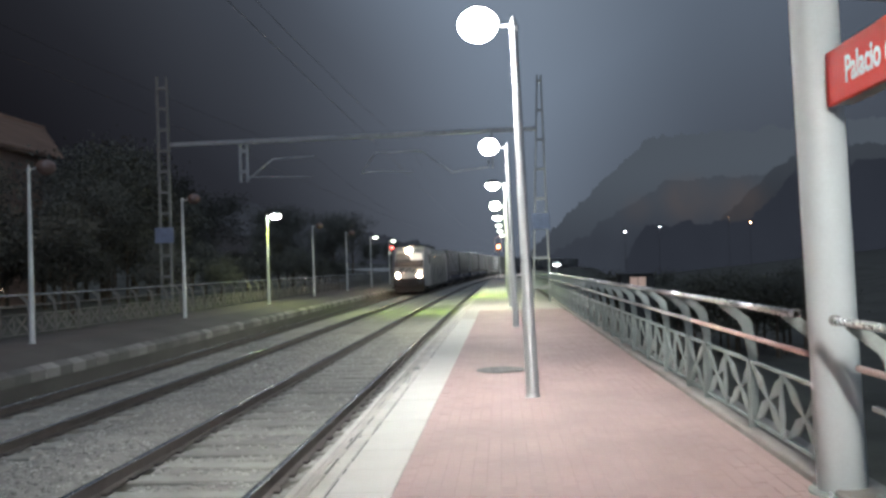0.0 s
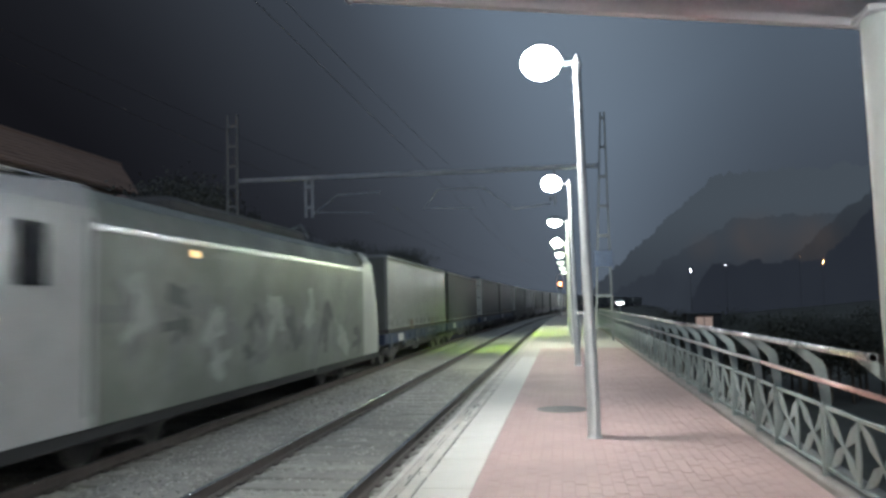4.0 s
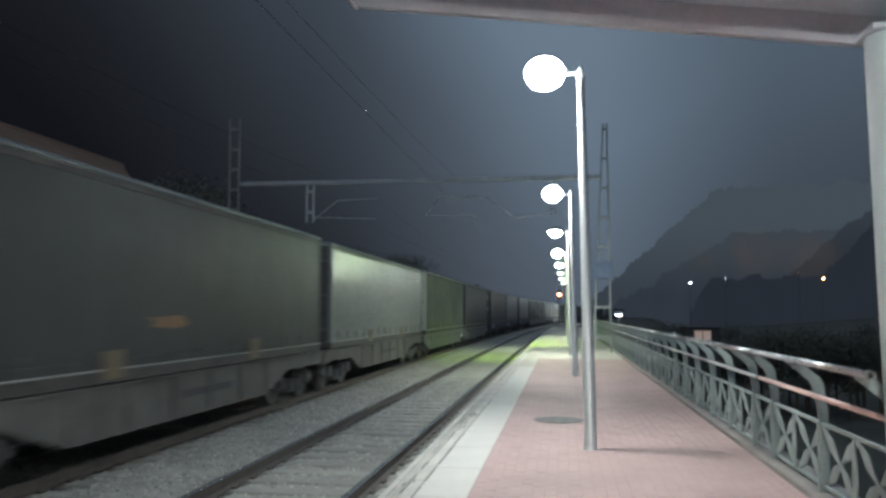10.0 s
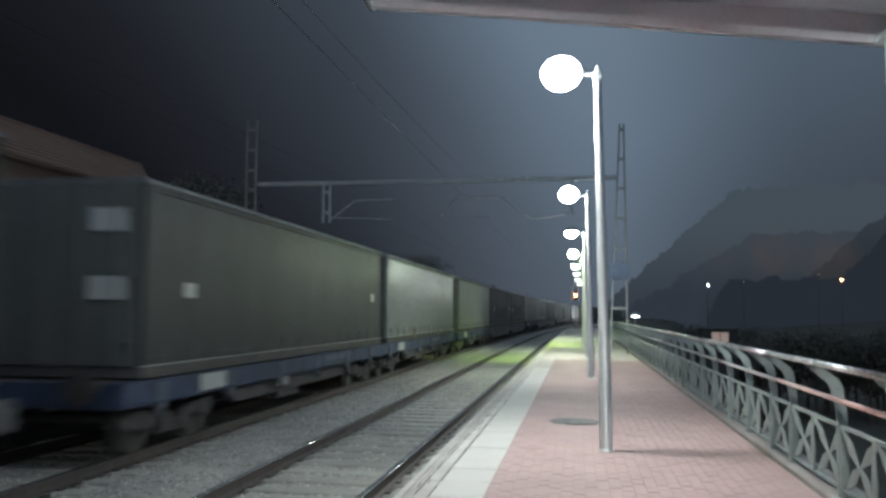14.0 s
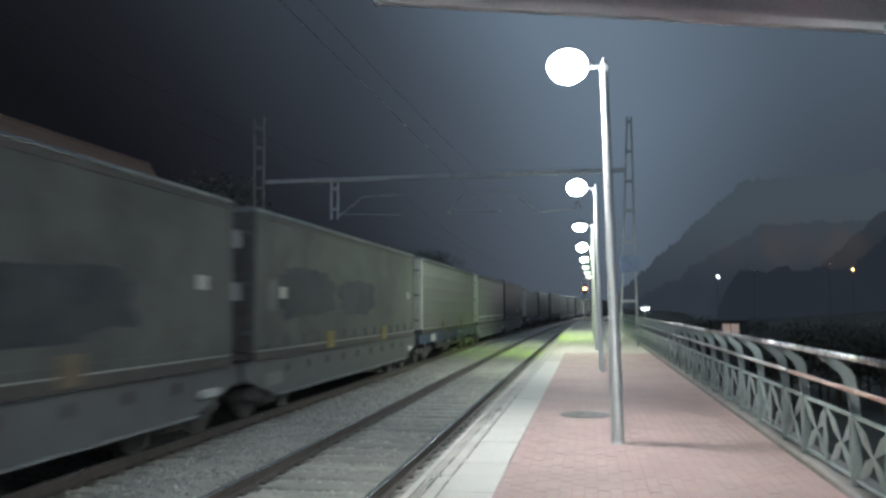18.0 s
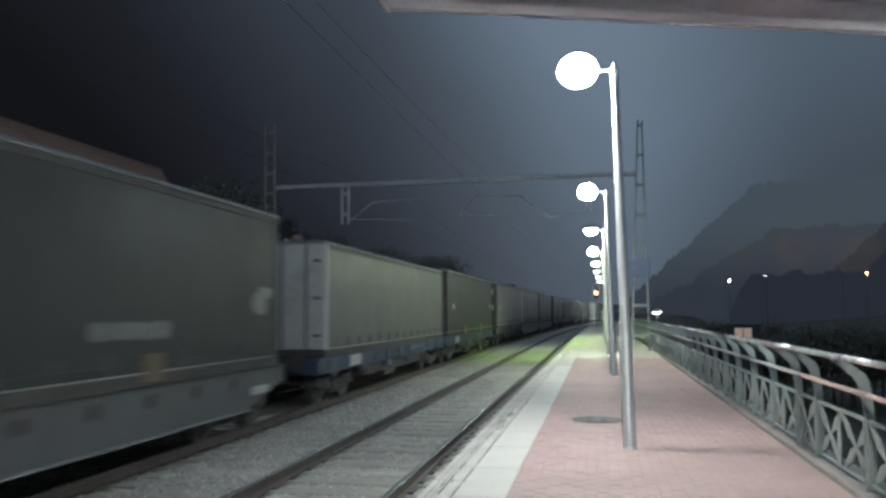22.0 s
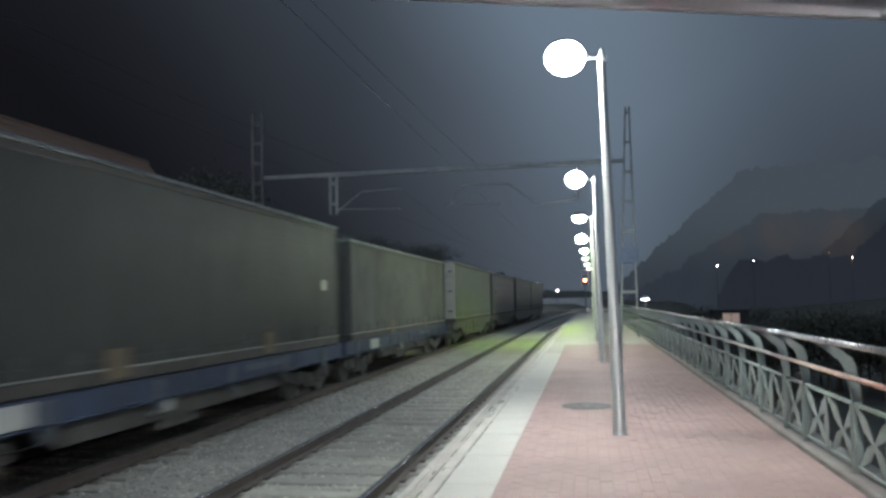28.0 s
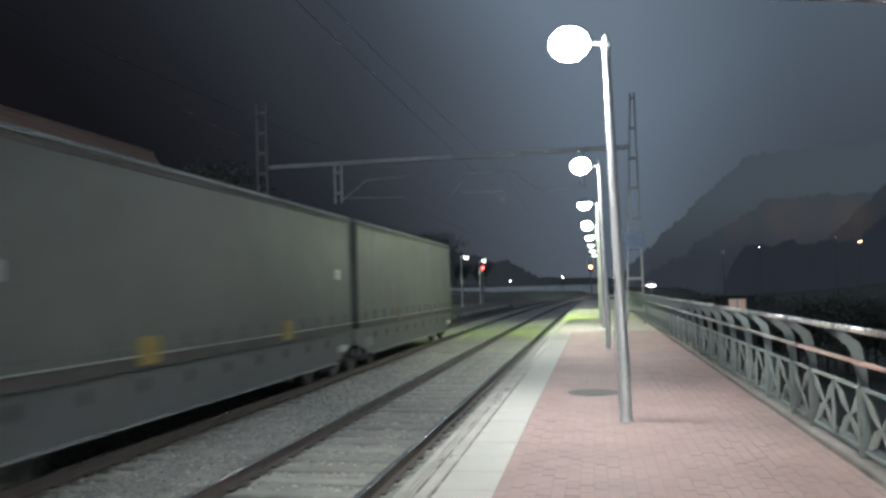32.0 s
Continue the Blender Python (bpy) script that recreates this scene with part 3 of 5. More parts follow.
RAIL_LABEL = "grey-green steel railing with leaf-like blades and polished handrail"
near_rail = build_railing("railing", (0.27, 1.77, 3.22), [0.27 + 0.737 * k for k in range(5)], (0.05, 3.0), (0.2, 3.46), RAIL_LABEL + " beside a pole", tube=M_midrail)
near_rail.matrix_basis = pose(FENCE, 5.0, 0)
SECTION = 3.66
rail_bay = build_railing("railing", (0.5, 1.72, 2.94), [-0.11 + 0.61 * k for k in range(7)], (-0.46, 3.18), (0.0, 3.65), RAIL_LABEL)
rail_bay.matrix_basis = pose(FENCE, 8.48, 0)
for k in range(1, 20):
    copy_thing(rail_bay, at(FENCE, 8.48 + SECTION * k))
back_rail = build_railing("railing", (0.5, 1.9, 3.3), [0.5 + 0.7 * k for k in range(5)], (-0.1, 3.5), (0.0, 3.6), "grey-green steel railing with leaf-like blades ending at a pole", tube=M_midrail)
back_rail.matrix_basis = pose(FENCE, 1.0, 0)
copy_thing(back_rail, pose(FENCE, -2.7, 0))
left_bay = build_railing("railing", (0.5, 1.72, 2.94), [-0.11 + 0.61 * k for k in range(7)], (-0.46, 3.18), (0.0, 3.65), "dim grey railing along the back of the opposite platform", M_fence_dull, M_fence_dull)
left_bay.matrix_basis = pose(L_FENCE, 12.0, 0)
for k in (*range(-2, 0), *range(1, 18)):
    copy_thing(left_bay, at(L_FENCE, 12.0 + SECTION * k))


# ---- canopy, its pole and the station sign ----
def build_canopy():
    c = thing("canopy", pose(0, 0, 0), "pale grey metal platform canopy above the viewer", "canopy")
    slope = lambda x: 3.60 - (x + 1.41) * 0.131
    x0, x1, y0, y1 = -1.41, 2.75, -7.0, 5.42
    sheet = [(x0, slope(x0) + 0.19), (x1, slope(x1) + 0.19), (x1, slope(x1) + 0.24), (x0, slope(x0) + 0.24)]
    part("roof_sheet", Geo().prism(sheet, "y", y0, y1), M_canopy, c)
    poly = [(x0, slope(x0) + 0.115), (x1, slope(x1) + 0.115), (x1, slope(x1) + 0.186), (x0, slope(x0) + 0.186)]
    part("beam", Geo().prism(poly, "y", 4.84, 4.90), M_canopy, c, "pale front beam")
    for k, y in enumerate((y1 - 0.09, 3.2, 0.6, -2.0, -4.6, y0 + 0.02)):
        poly = [(x0, slope(x0)), (x1, slope(x1)), (x1, slope(x1) + 0.186), (x0, slope(x0) + 0.186)]
        part("fascia" if k in (0, 5) else "beam", Geo().prism(poly, "y", y, y + 0.07), M_fascia if k in (0, 5) else M_canopy, c)
    for z in (0.05, 0.12):
        poly = [(x0 - 0.01, slope(x0) + z), (x1, slope(x1) + z), (x1, slope(x1) + z + 0.022), (x0 - 0.01, slope(x0) + z + 0.022)]
        part("fascia_rib", Geo().prism(poly, "y", y1 - 0.018, y1 + 0.012), M_canopy, c)
    for i in range(7):
        x = x0 + 0.02 + i * 0.67
        part("purlin", Geo().box(x, x + 0.05, y0 + 0.1, 4.82, slope(x) + 0.10, slope(x) + 0.183), M_canopy, c)
    part("edge_trim", Geo().box(x0 - 0.04, x0 - 0.003, y0, y1, slope(x0) - 0.01, slope(x0) + 0.25, 0.01), M_canopy, c)
    return c


build_canopy()


def build_pole(y, label):
    p = thing("canopy_pole", pose(2.01, y, 0, 0, -0.9, 0), label, "column", "canopy poles")
    part("shaft", Geo().lathe([(0.140, 0.02), (0.140, 3.1), (0.13, 3.12)], n=28), M_pole, p, "", True)
    part("base_plate", Geo().lathe([(0.19, 0.0), (0.19, 0.018), (0.145, 0.026)], n=24), M_rail_paint, p)
    part("cap_plate", Geo().box(-0.15, 0.15, -0.15, 0.15, 3.12, 3.16, 0.006), M_canopy, p)
    for a in range(4):
        x, yy = 0.165 * math.cos(a * PI / 2 + 0.78), 0.165 * math.sin(a * PI / 2 + 0.78)
        part("bolt", Geo().lathe([(0.014, 0.018), (0.014, 0.038), (0.008, 0.045)], (x, yy, 0), 6), M_galv, p)
    return p


build_pole(5.05, "thick pale grey canopy pole carrying a red station sign")
build_pole(-2.6, "thick pale grey canopy pole behind the viewer")


def text_mesh(body, size):
    cu = bpy.data.curves.new("letters", "FONT")
    cu.body, cu.size, cu.extrude, cu.offset = body, size, 0.001, 0.0045
    ob = bpy.data.objects.new("letters", cu)
    scene.collection.objects.link(ob)
    dg = bpy.context.evaluated_depsgraph_get()
    me = bpy.data.meshes.new_from_object(ob.evaluated_get(dg))
    bpy.data.objects.remove(ob)
    return me


def build_sign():
    s = thing("station_sign", pose(1.945, 4.86, 2.313), "red station name sign with white lettering", "sign")
    part("panel", Geo().box(0.0, 0.03, -2.6, 0.0, 0.0, 0.315, 0.004), M_red_sign, s)
    part("casing", Geo().box(0.031, 0.14, -2.595, -0.005, 0.004, 0.311, 0.004), M_galv, s)
    me = text_mesh("Palacio d", 0.205)
    me.materials.append(M_white_letter)
    letters = share("lettering", me, s, Matrix(((0, 0, -1, -0.0035), (-0.74, 0, 0, -0.265), (0, 1, 0, 0.088), (0, 0, 0, 1))))
    tagged(letters, "white lettering")
    for y in (-1.4, -2.3):
        part("clamp", Geo().box(0.141, 0.2, y - 0.03, y + 0.03, 0.05, 0.26, 0.005), M_galv, s)


build_sign()
# fluorescent fittings under the canopy, behind the viewer
M_tube = glow("fluorescent_tube", (1.0, 0.985, 0.95), 3100.0)


def build_fitting(y):
    f = thing("canopy_light", pose(0.75, y, 3.22), "white fluorescent light under the canopy", "lamp", "canopy lights")
    part("housing", Geo().box(-0.08, 0.08, -0.62, 0.62, 0.02, 0.10, 0.01), M_canopy, f)
    # plate added on the track side to keep the light off the train
    part("reflector", Geo().box(-0.15, -0.14, -0.66, 0.66, -0.20, 0.10), M_canopy, f)
    part("tube", Geo().tube([(0, -0.6, 0), (0, 0.6, 0)], 0.02, 8), M_tube, f)


build_fitting(-0.6)
build_fitting(-3.6)


def build_manhole():
    m = thing("manhole_cover", pose(-0.06, 11.15, 0.0), "round dark cast iron cover in the paving", "manhole cover")
    part("frame", Geo().lathe([(0.34, 0.001), (0.34, 0.008), (0.31, 0.010)], n=28), M_iron, m)
    part("lid", Geo().lathe([(0.30, 0.001), (0.30, 0.012), (0.05, 0.013)], n=28), M_iron, m)
    for k in range(6):
        a = k * PI / 3
        part("rib", Geo().bar((0.07 * math.cos(a), 0.07 * math.sin(a), 0.014), (0.26 * math.cos(a), 0.26 * math.sin(a), 0.014), 0.03, 0.004, (0, 0, 1)), M_iron, m)


build_manhole()


# ---- overhead line ----
def lattice(geo, x, y, z0, z1, w):
    """A mast of two angle posts tied by flat battens."""
    for s in (-1, 1):
        geo.append(("leg", Geo().prism([(x + s * w / 2 - 0.045, y - 0.045), (x + s * w / 2 + 0.045, y - 0.045), (x + s * w / 2 + 0.045, y + 0.045), (x + s * w / 2 - 0.045, y + 0.045)], "z", z0, z1)))
    z = z0 + 0.35
    while z < z1:
        geo.append(("batten", Geo().box(x - w / 2 + 0.046, x + w / 2 - 0.046, y - 0.045, y + 0.045, z, z + 0.11)))
        z += 0.82


def tapered_mast(x0, x1, z0, z1, w0, w1):
    """A slender lattice mast that narrows and leans to its top."""
    out = []
    at_z = lambda z: (x0 + (x1 - x0) * (z - z0) / (z1 - z0), (w0 + (w1 - w0) * (z - z0) / (z1 - z0)) / 2)
    for s in (-1, 1):
        ring = lambda z: [(at_z(z)[0] + s * at_z(z)[1] + a, b, z) for a, b in ((-0.035, -0.035), (0.035, -0.035), (0.035, 0.035), (-0.035, 0.035))]
        out.append(("leg", Geo().loft([ring(z0), ring(z1)])))
    z = z0 + 0.5
    while z < z1 - 0.1:
        cx, h = at_z(z)
        out.append(("batten", Geo().box(cx - h + 0.036, cx + h - 0.036, -0.036, 0.036, z, z + 0.10)))
        z += 1.12
    return out


GANTRY_Y = 30.5


def build_gantry():
    g = thing("catenary_gantry", pose(0, GANTRY_Y, 0), "grey steel lattice gantry spanning both tracks", "gantry")
    pieces = []
    lattice(pieces, -13.05, 0, -0.6, 9.3, 0.40)
    for name, geo in pieces:
        part(name, geo, M_mast, g)
    # right mast in paler steel, the lamp's light put into its colour
    for name, geo in tapered_mast(1.47, 1.66, 0.0, 8.6, 0.64, 0.14):
        part(name, geo, M_galv, g, "steel given a paler tone for the lamp's light")
    part("beam", Geo().box(-12.75, 1.47, -0.09, 0.09, 6.50, 6.66, 0.01), M_beam, g)
    for x in (-9.85,):
        pc = []
        lattice(pc, x, 0, 5.0, 6.49, 0.27)
        for name, geo in pc:
            part("drop_" + name, geo, M_beam, g)
    part("drop_tube", Geo().tube([(-0.2, 0, 6.5), (-0.2, 0, 5.15)], 0.03, 8), M_beam, g)
    part("warning_plate", Geo().box(1.20, 1.86, -0.09, -0.06, 2.75, 3.35, 0.01), mat("blue_grey_plate", (0.16, 0.20, 0.30), 0.5), g, "dull blue plate")
    part("warning_plate", Geo().box(-13.45, -12.7, -0.09, -0.06, 2.75, 3.35, 0.01), bpy.data.materials["blue_grey_plate"], g, "dull blue plate")
    arm = [(-5.25, 0, 5.15), (-4.67, 0, 5.92), (-2.9, 0, 5.92), (-1.75, 0, 5.05)]
    part("cantilever", Geo().tube(arm, 0.035, 8), M_beam, g)
    part("steady_arm", Geo().tube([(-5.2, 0, 5.2), (-3.23, 0, 5.15)], 0.022, 8), M_beam, g)
    part("cantilever", Geo().tube([(-9.7, 0, 5.1), (-8.7, 0, 5.85), (-7.0, 0, 5.90)], 0.035, 8), M_beam, g)
    part("steady_arm", Geo().tube([(-9.7, 0, 5.2), (-7.15, 0, 5.1)], 0.022, 8), M_beam, g)
    part("cantilever", Geo().tube([(-1.75, 0, 5.05), (-0.35, 0, 5.2)], 0.03, 8), M_beam, g)
    for x in (-9.7, -0.35):
        part("insulator", Geo().lathe([(0.03, 0), (0.06, 0.03), (0.03, 0.06), (0.06, 0.09), (0.03, 0.12), (0.06, 0.15), (0.03, 0.18)], (x, 0, 5.3), 10), M_beam, g)


build_gantry()


def wire(x, z_of, d0, d1, name, label, m, r):
    pts = []
    d = d0
    while d <= d1:
        px, py, a = along(x, d)
        pts.append((px, py, z_of(d)))
        d += 6.0
    ob = link(name, Geo().tube(pts, r, 6), m)
    tagged(ob, label, "overhead wire", "overhead wires")


SPAN = 58.0
sag = lambda d: 5.95 - 0.85 * (1 - (2 * (((d - GANTRY_Y) / SPAN) % 1) - 1) ** 2)
for xc in (NEAR_TRACK, FAR_TRACK):
    wire(xc, lambda d: 4.80, -29.5, 300, "contact_wire", "thin copper contact wire above a track", M_contact, 0.004)
    wire(xc, sag, -29.5, 300, "messenger_wire", "sagging steel wire above the contact wire", M_wire, 0.0035)


# ---- signals ----
def build_signal(m, color, label, hoop=True, height=3.27):
    s = thing("signal", m, label, "railway signal")
    part("post", Geo().tube([(0, 0, -0.9), (0, 0, height - 0.4)], 0.06, 10), M_galv, s)
    part("head", Geo().box(-0.2, 0.2, 0.03, 0.22, height - 0.42, height + 0.35, 0.05), M_black, s)
    part("lens", Geo().tube([(0, 0.03, height), (0, -0.04, height)], 0.15, 14), color, s, "glowing lens")
    if hoop:
        pts = [(-0.33, -0.02, height - 0.5), (-0.33, -0.02, height + 0.6)] + [(-0.33 * math.cos(a), -0.02, height + 0.6 + 0.4 * math.sin(a)) for a in [PI * k / 8 for k in range(1, 8)]] + [(0.33, -0.02, height + 0.6), (0.33, -0.02, height - 0.5)]
        part("hoop", Geo().tube(pts, 0.05, 6), M_white_letter, s, "pale tubular hoop")
    return s


M_sig = glow("orange_red_signal", (1.0, 0.30, 0.13), 20.0)
M_sig_red = glow("red_signal", (1.0, 0.10, 0.08), 6.0)
build_signal(pose(-0.25, 80, 0), M_sig, "railway signal glowing orange-red at the platform end")
build_signal(pose(-10.7, 78.5, 0), M_sig_red, "small red railway signal beside the far track", False, 3.5)


# ---- surroundings ----
def build_tree(rng, height, spread_r, label, leaves=230, size=1.0, limbs=11):
    t = thing("tree", Matrix(), label, "tree", "trees along the line")
    g = Geo()
    lean = rng.uniform(-0.3, 0.3)
    g.tube([(0, 0, -0.6), (lean * 0.3, 0, height * 0.25), (lean, 0.1, height * 0.55), (lean * 1.2, 0.1, height * 0.85)], 0.2, 8, 0.05)
    tips = []
    for k in range(limbs):
        z = height * rng.uniform(0.25, 0.7)
        a = rng.uniform(0, 6.28)
        r = spread_r * rng.uniform(0.5, 0.95)
        end = (lean + r * math.cos(a), r * math.sin(a), min(height * 0.95, z + height * rng.uniform(0.12, 0.35)))
        g.tube([(lean * z / height, 0, z), ((lean + end[0]) / 2, end[1] / 2, (z + end[2]) / 2 + 0.15), end], 0.07, 5, 0.015)
        tips.append(end)
    part("trunk", g, M_bark, t)
    tips += [(lean + rng.uniform(-1, 1) * spread_r * 0.4, rng.uniform(-1, 1) * spread_r * 0.4, height * rng.uniform(0.6, 1.0)) for _ in range(9)]
    c = Geo()
    for x, y, z in tips:
        for _ in range(int(leaves * rng.uniform(0.6, 1.4))):
            d = Vector((rng.gauss(0, 1), rng.gauss(0, 1), rng.gauss(0, 0.75))) * spread_r * 0.24
            p = Vector((x, y, z)) + d
            if p.z < height * 0.16:
                continue
            s = rng.uniform(0.08, 0.19) * size
            u = Vector((rng.gauss(0, 1), rng.gauss(0, 1), rng.gauss(0, 1))).normalized()
            w = u.orthogonal().normalized()
            c.add([p - u * s, p + w * s * 0.5, p + u * s, p - w * s * 0.5 + Vector((0, 0, 0.03))], [(0, 1, 2, 3)])
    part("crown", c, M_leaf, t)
    return t


rng = random.Random(11)
tree_kinds = [build_tree(rng, h, r, "dark leafy tree in the night beside the line") for h, r in ((8.5, 3.0), (7.0, 2.6), (9.5, 3.4), (5.5, 2.4))]
spots = []
for k in (*range(6), *range(7, 26, 4)):
    d = 14 + k * 5.2
    spots.append((rng.uniform(-17.5, -15.5) - (k % 2) * 4.5, d + rng.uniform(-1.5, 1.5), rng.choice((0, 1, 2)), rng.uniform(0.55, 0.8) * (0.6 if d < 36 else 1.0)))
for k in range(9):
    spots.append((-19.5 + (k % 2) * 1.6, 22.5 + k * 2.6, (0, 1, 2)[k % 3], 0.46 + 0.04 * (k % 3)))
for k in range(12):
    spots.append((-20.4 - (k % 2) * 1.5, 8.0 + k * 2.9, (1, 0, 1)[k % 3], 0.50 - 0.04 * (k % 3)))
spots += [(-20.5, 38.3, 2, 0.66), (-19.6, 41.5, 2, 0.66), (-22.0, 43.5, 2, 0.72)]
for k in range(26):
    spots.append((-14.6 - (k % 3) * 1.7, 12.0 + k * 2.4, 3, 0.40 + 0.05 * (k % 4)))
# across the valley: a low belt
for k in range(26):
    spots.append((8.8 + (k % 13) * 1.1, 57.0 + (k // 13) * 5.5 + (k * 5 % 3), (1, 0)[k // 13], (0.64, 0.54)[k // 13] + 0.04 * ((k * 7) % 4)))
for k in range(12):
    spots.append((-30 - rng.uniform(0, 14), 40 + k * 11, 2, rng.uniform(0.9, 1.2)))
used = set()
for i, (x, d, kind, s) in enumerate(spots):
    px, py, a = along(x, d)
    m = pose(px, py, ground_height(px, py), 0, 0, rng.uniform(0, 360)) @ Matrix.Scale(s, 4)
    if kind not in used:
        used.add(kind)
        tree_kinds[kind].matrix_basis = m
    else:
        o = copy_thing(tree_kinds[kind], m)
        o.scale = (s, s, s)


def build_far_woods():
    """Woods across the valley, far-off outlines whose painted glow stands in for hazy air."""
    def haze_glow(name, low, high, radius=0.0, fade=None):
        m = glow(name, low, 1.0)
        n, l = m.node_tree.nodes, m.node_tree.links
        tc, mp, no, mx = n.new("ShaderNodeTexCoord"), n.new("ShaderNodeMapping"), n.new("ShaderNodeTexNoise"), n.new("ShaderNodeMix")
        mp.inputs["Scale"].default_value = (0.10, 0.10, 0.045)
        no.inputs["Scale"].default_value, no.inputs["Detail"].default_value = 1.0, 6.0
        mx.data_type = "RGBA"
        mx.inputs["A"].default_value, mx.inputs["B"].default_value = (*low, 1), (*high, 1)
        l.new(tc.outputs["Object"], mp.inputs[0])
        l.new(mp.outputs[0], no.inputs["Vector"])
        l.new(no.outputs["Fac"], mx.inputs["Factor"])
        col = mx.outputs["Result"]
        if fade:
            # upper slopes fade to the sky's tone, hazy distance painted into the emission
            base, peak, sky_tone = fade
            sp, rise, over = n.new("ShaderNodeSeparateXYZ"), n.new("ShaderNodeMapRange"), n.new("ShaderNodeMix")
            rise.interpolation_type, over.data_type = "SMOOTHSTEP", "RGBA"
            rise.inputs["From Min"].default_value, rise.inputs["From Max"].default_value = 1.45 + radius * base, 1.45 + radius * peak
            over.inputs["B"].default_value = (*sky_tone, 1)
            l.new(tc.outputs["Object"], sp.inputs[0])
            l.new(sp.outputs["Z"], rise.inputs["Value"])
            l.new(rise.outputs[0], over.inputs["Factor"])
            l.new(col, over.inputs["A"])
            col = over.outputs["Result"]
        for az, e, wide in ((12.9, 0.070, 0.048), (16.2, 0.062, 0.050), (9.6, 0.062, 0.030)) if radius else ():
            # warm patches painted into the glow, as from village street lights
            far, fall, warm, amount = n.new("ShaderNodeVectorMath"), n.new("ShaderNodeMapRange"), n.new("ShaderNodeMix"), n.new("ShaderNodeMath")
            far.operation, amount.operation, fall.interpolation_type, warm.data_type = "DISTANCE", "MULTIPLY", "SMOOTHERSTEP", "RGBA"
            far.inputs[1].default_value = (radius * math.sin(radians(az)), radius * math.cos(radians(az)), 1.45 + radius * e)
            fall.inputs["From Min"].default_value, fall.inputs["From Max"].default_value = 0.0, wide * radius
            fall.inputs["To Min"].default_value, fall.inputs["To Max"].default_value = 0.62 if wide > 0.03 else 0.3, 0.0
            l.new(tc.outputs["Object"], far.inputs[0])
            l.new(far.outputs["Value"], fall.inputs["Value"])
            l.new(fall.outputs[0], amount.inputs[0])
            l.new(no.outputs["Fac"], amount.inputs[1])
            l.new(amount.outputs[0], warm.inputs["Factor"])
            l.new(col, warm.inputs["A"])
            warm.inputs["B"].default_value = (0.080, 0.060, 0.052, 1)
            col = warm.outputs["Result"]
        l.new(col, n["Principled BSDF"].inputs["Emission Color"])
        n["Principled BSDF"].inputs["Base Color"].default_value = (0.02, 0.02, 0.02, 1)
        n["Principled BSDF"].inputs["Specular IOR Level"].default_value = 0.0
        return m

    def ridge(name, radius, az0, az1, rise, rough, m, label):
        g, top, low = Geo(), [], []
        n = int((az1 - az0) / 0.06)
        for k in range(n + 1):
            az = az0 + (az1 - az0) * k / n
            a = radians(az)
            e = rise(az) + rough * (noise.noise(Vector((az * 0.9, radius, 0))) + 0.5 * noise.noise(Vector((az * 3.1, radius, 4))) + 0.35 * noise.noise(Vector((az * 9.0, radius, 7))))
            x, y = radius * math.sin(a), radius * math.cos(a)
            low.append((x, y, -12.0))
            top.append((x, y, 1.45 + radius * max(0.0, e)))
        back = [(x * 1.03, y * 1.03, z) for x, y, z in top]
        g.loft([low, top, back], False, False)
        tagged(link(name, g, m), label, "backdrop", kind="structure")
    ease = lambda v: max(0.0, min(1.0, v))
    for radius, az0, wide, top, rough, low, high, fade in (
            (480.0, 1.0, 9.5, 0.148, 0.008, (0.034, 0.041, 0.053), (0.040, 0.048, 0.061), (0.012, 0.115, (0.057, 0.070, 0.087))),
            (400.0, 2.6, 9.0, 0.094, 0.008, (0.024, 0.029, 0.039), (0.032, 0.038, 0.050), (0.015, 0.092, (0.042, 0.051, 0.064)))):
        ridge("backdrop", radius, az0, 40.0, lambda az: top * ease((az - az0) / wide), rough, haze_glow("hazy_far_woods", low, high, radius, fade), "backdrop of dark woods with a painted hazy glow across the valley")
    ridge("backdrop", 345.0, 14.5, 40.0, lambda az: 0.030 + 0.090 * ease((az - 14.5) / 5.6) ** 0.8, 0.008, haze_glow("hazy_near_woods", (0.0200, 0.0240, 0.0310), (0.0260, 0.0300, 0.0380), 345.0, (0.05, 0.125, (0.034, 0.041, 0.051))), "backdrop trees with a painted hazy glow at the end of the belt")
    ridge("backdrop", 330.0, 8.6, 40.0, lambda az: 0.042 * ease((az - 8.6) / 1.5) + 0.060 * ease((az - 16.8) / 3.4), 0.007, haze_glow("dark_woods", (0.0165, 0.0195, 0.0275), (0.0205, 0.0245, 0.0335)), "backdrop of a dark wooded belt with a faint painted glow")
    ridge("backdrop", 310.0, -42.0, -14.0, lambda az: 0.02 + 0.085 * ease((-14.0 - az) / 12.0), 0.008, haze_glow("dark_left_woods", (0.0125, 0.0130, 0.0160), (0.0155, 0.0165, 0.0200)), "backdrop of dark woods with a painted hazy glow behind the opposite platform")
    ridge("backdrop", 330.0, -20.0, -2.5, lambda az: 0.03 * ease((-2.5 - az) / 3.0) + 0.055 * ease((-6.0 - az) / 12.0), 0.008, haze_glow("hazy_left_woods", (0.0195, 0.0225, 0.0295), (0.0250, 0.0290, 0.0370)), "backdrop of woods with a painted hazy glow along the line")


build_far_woods()


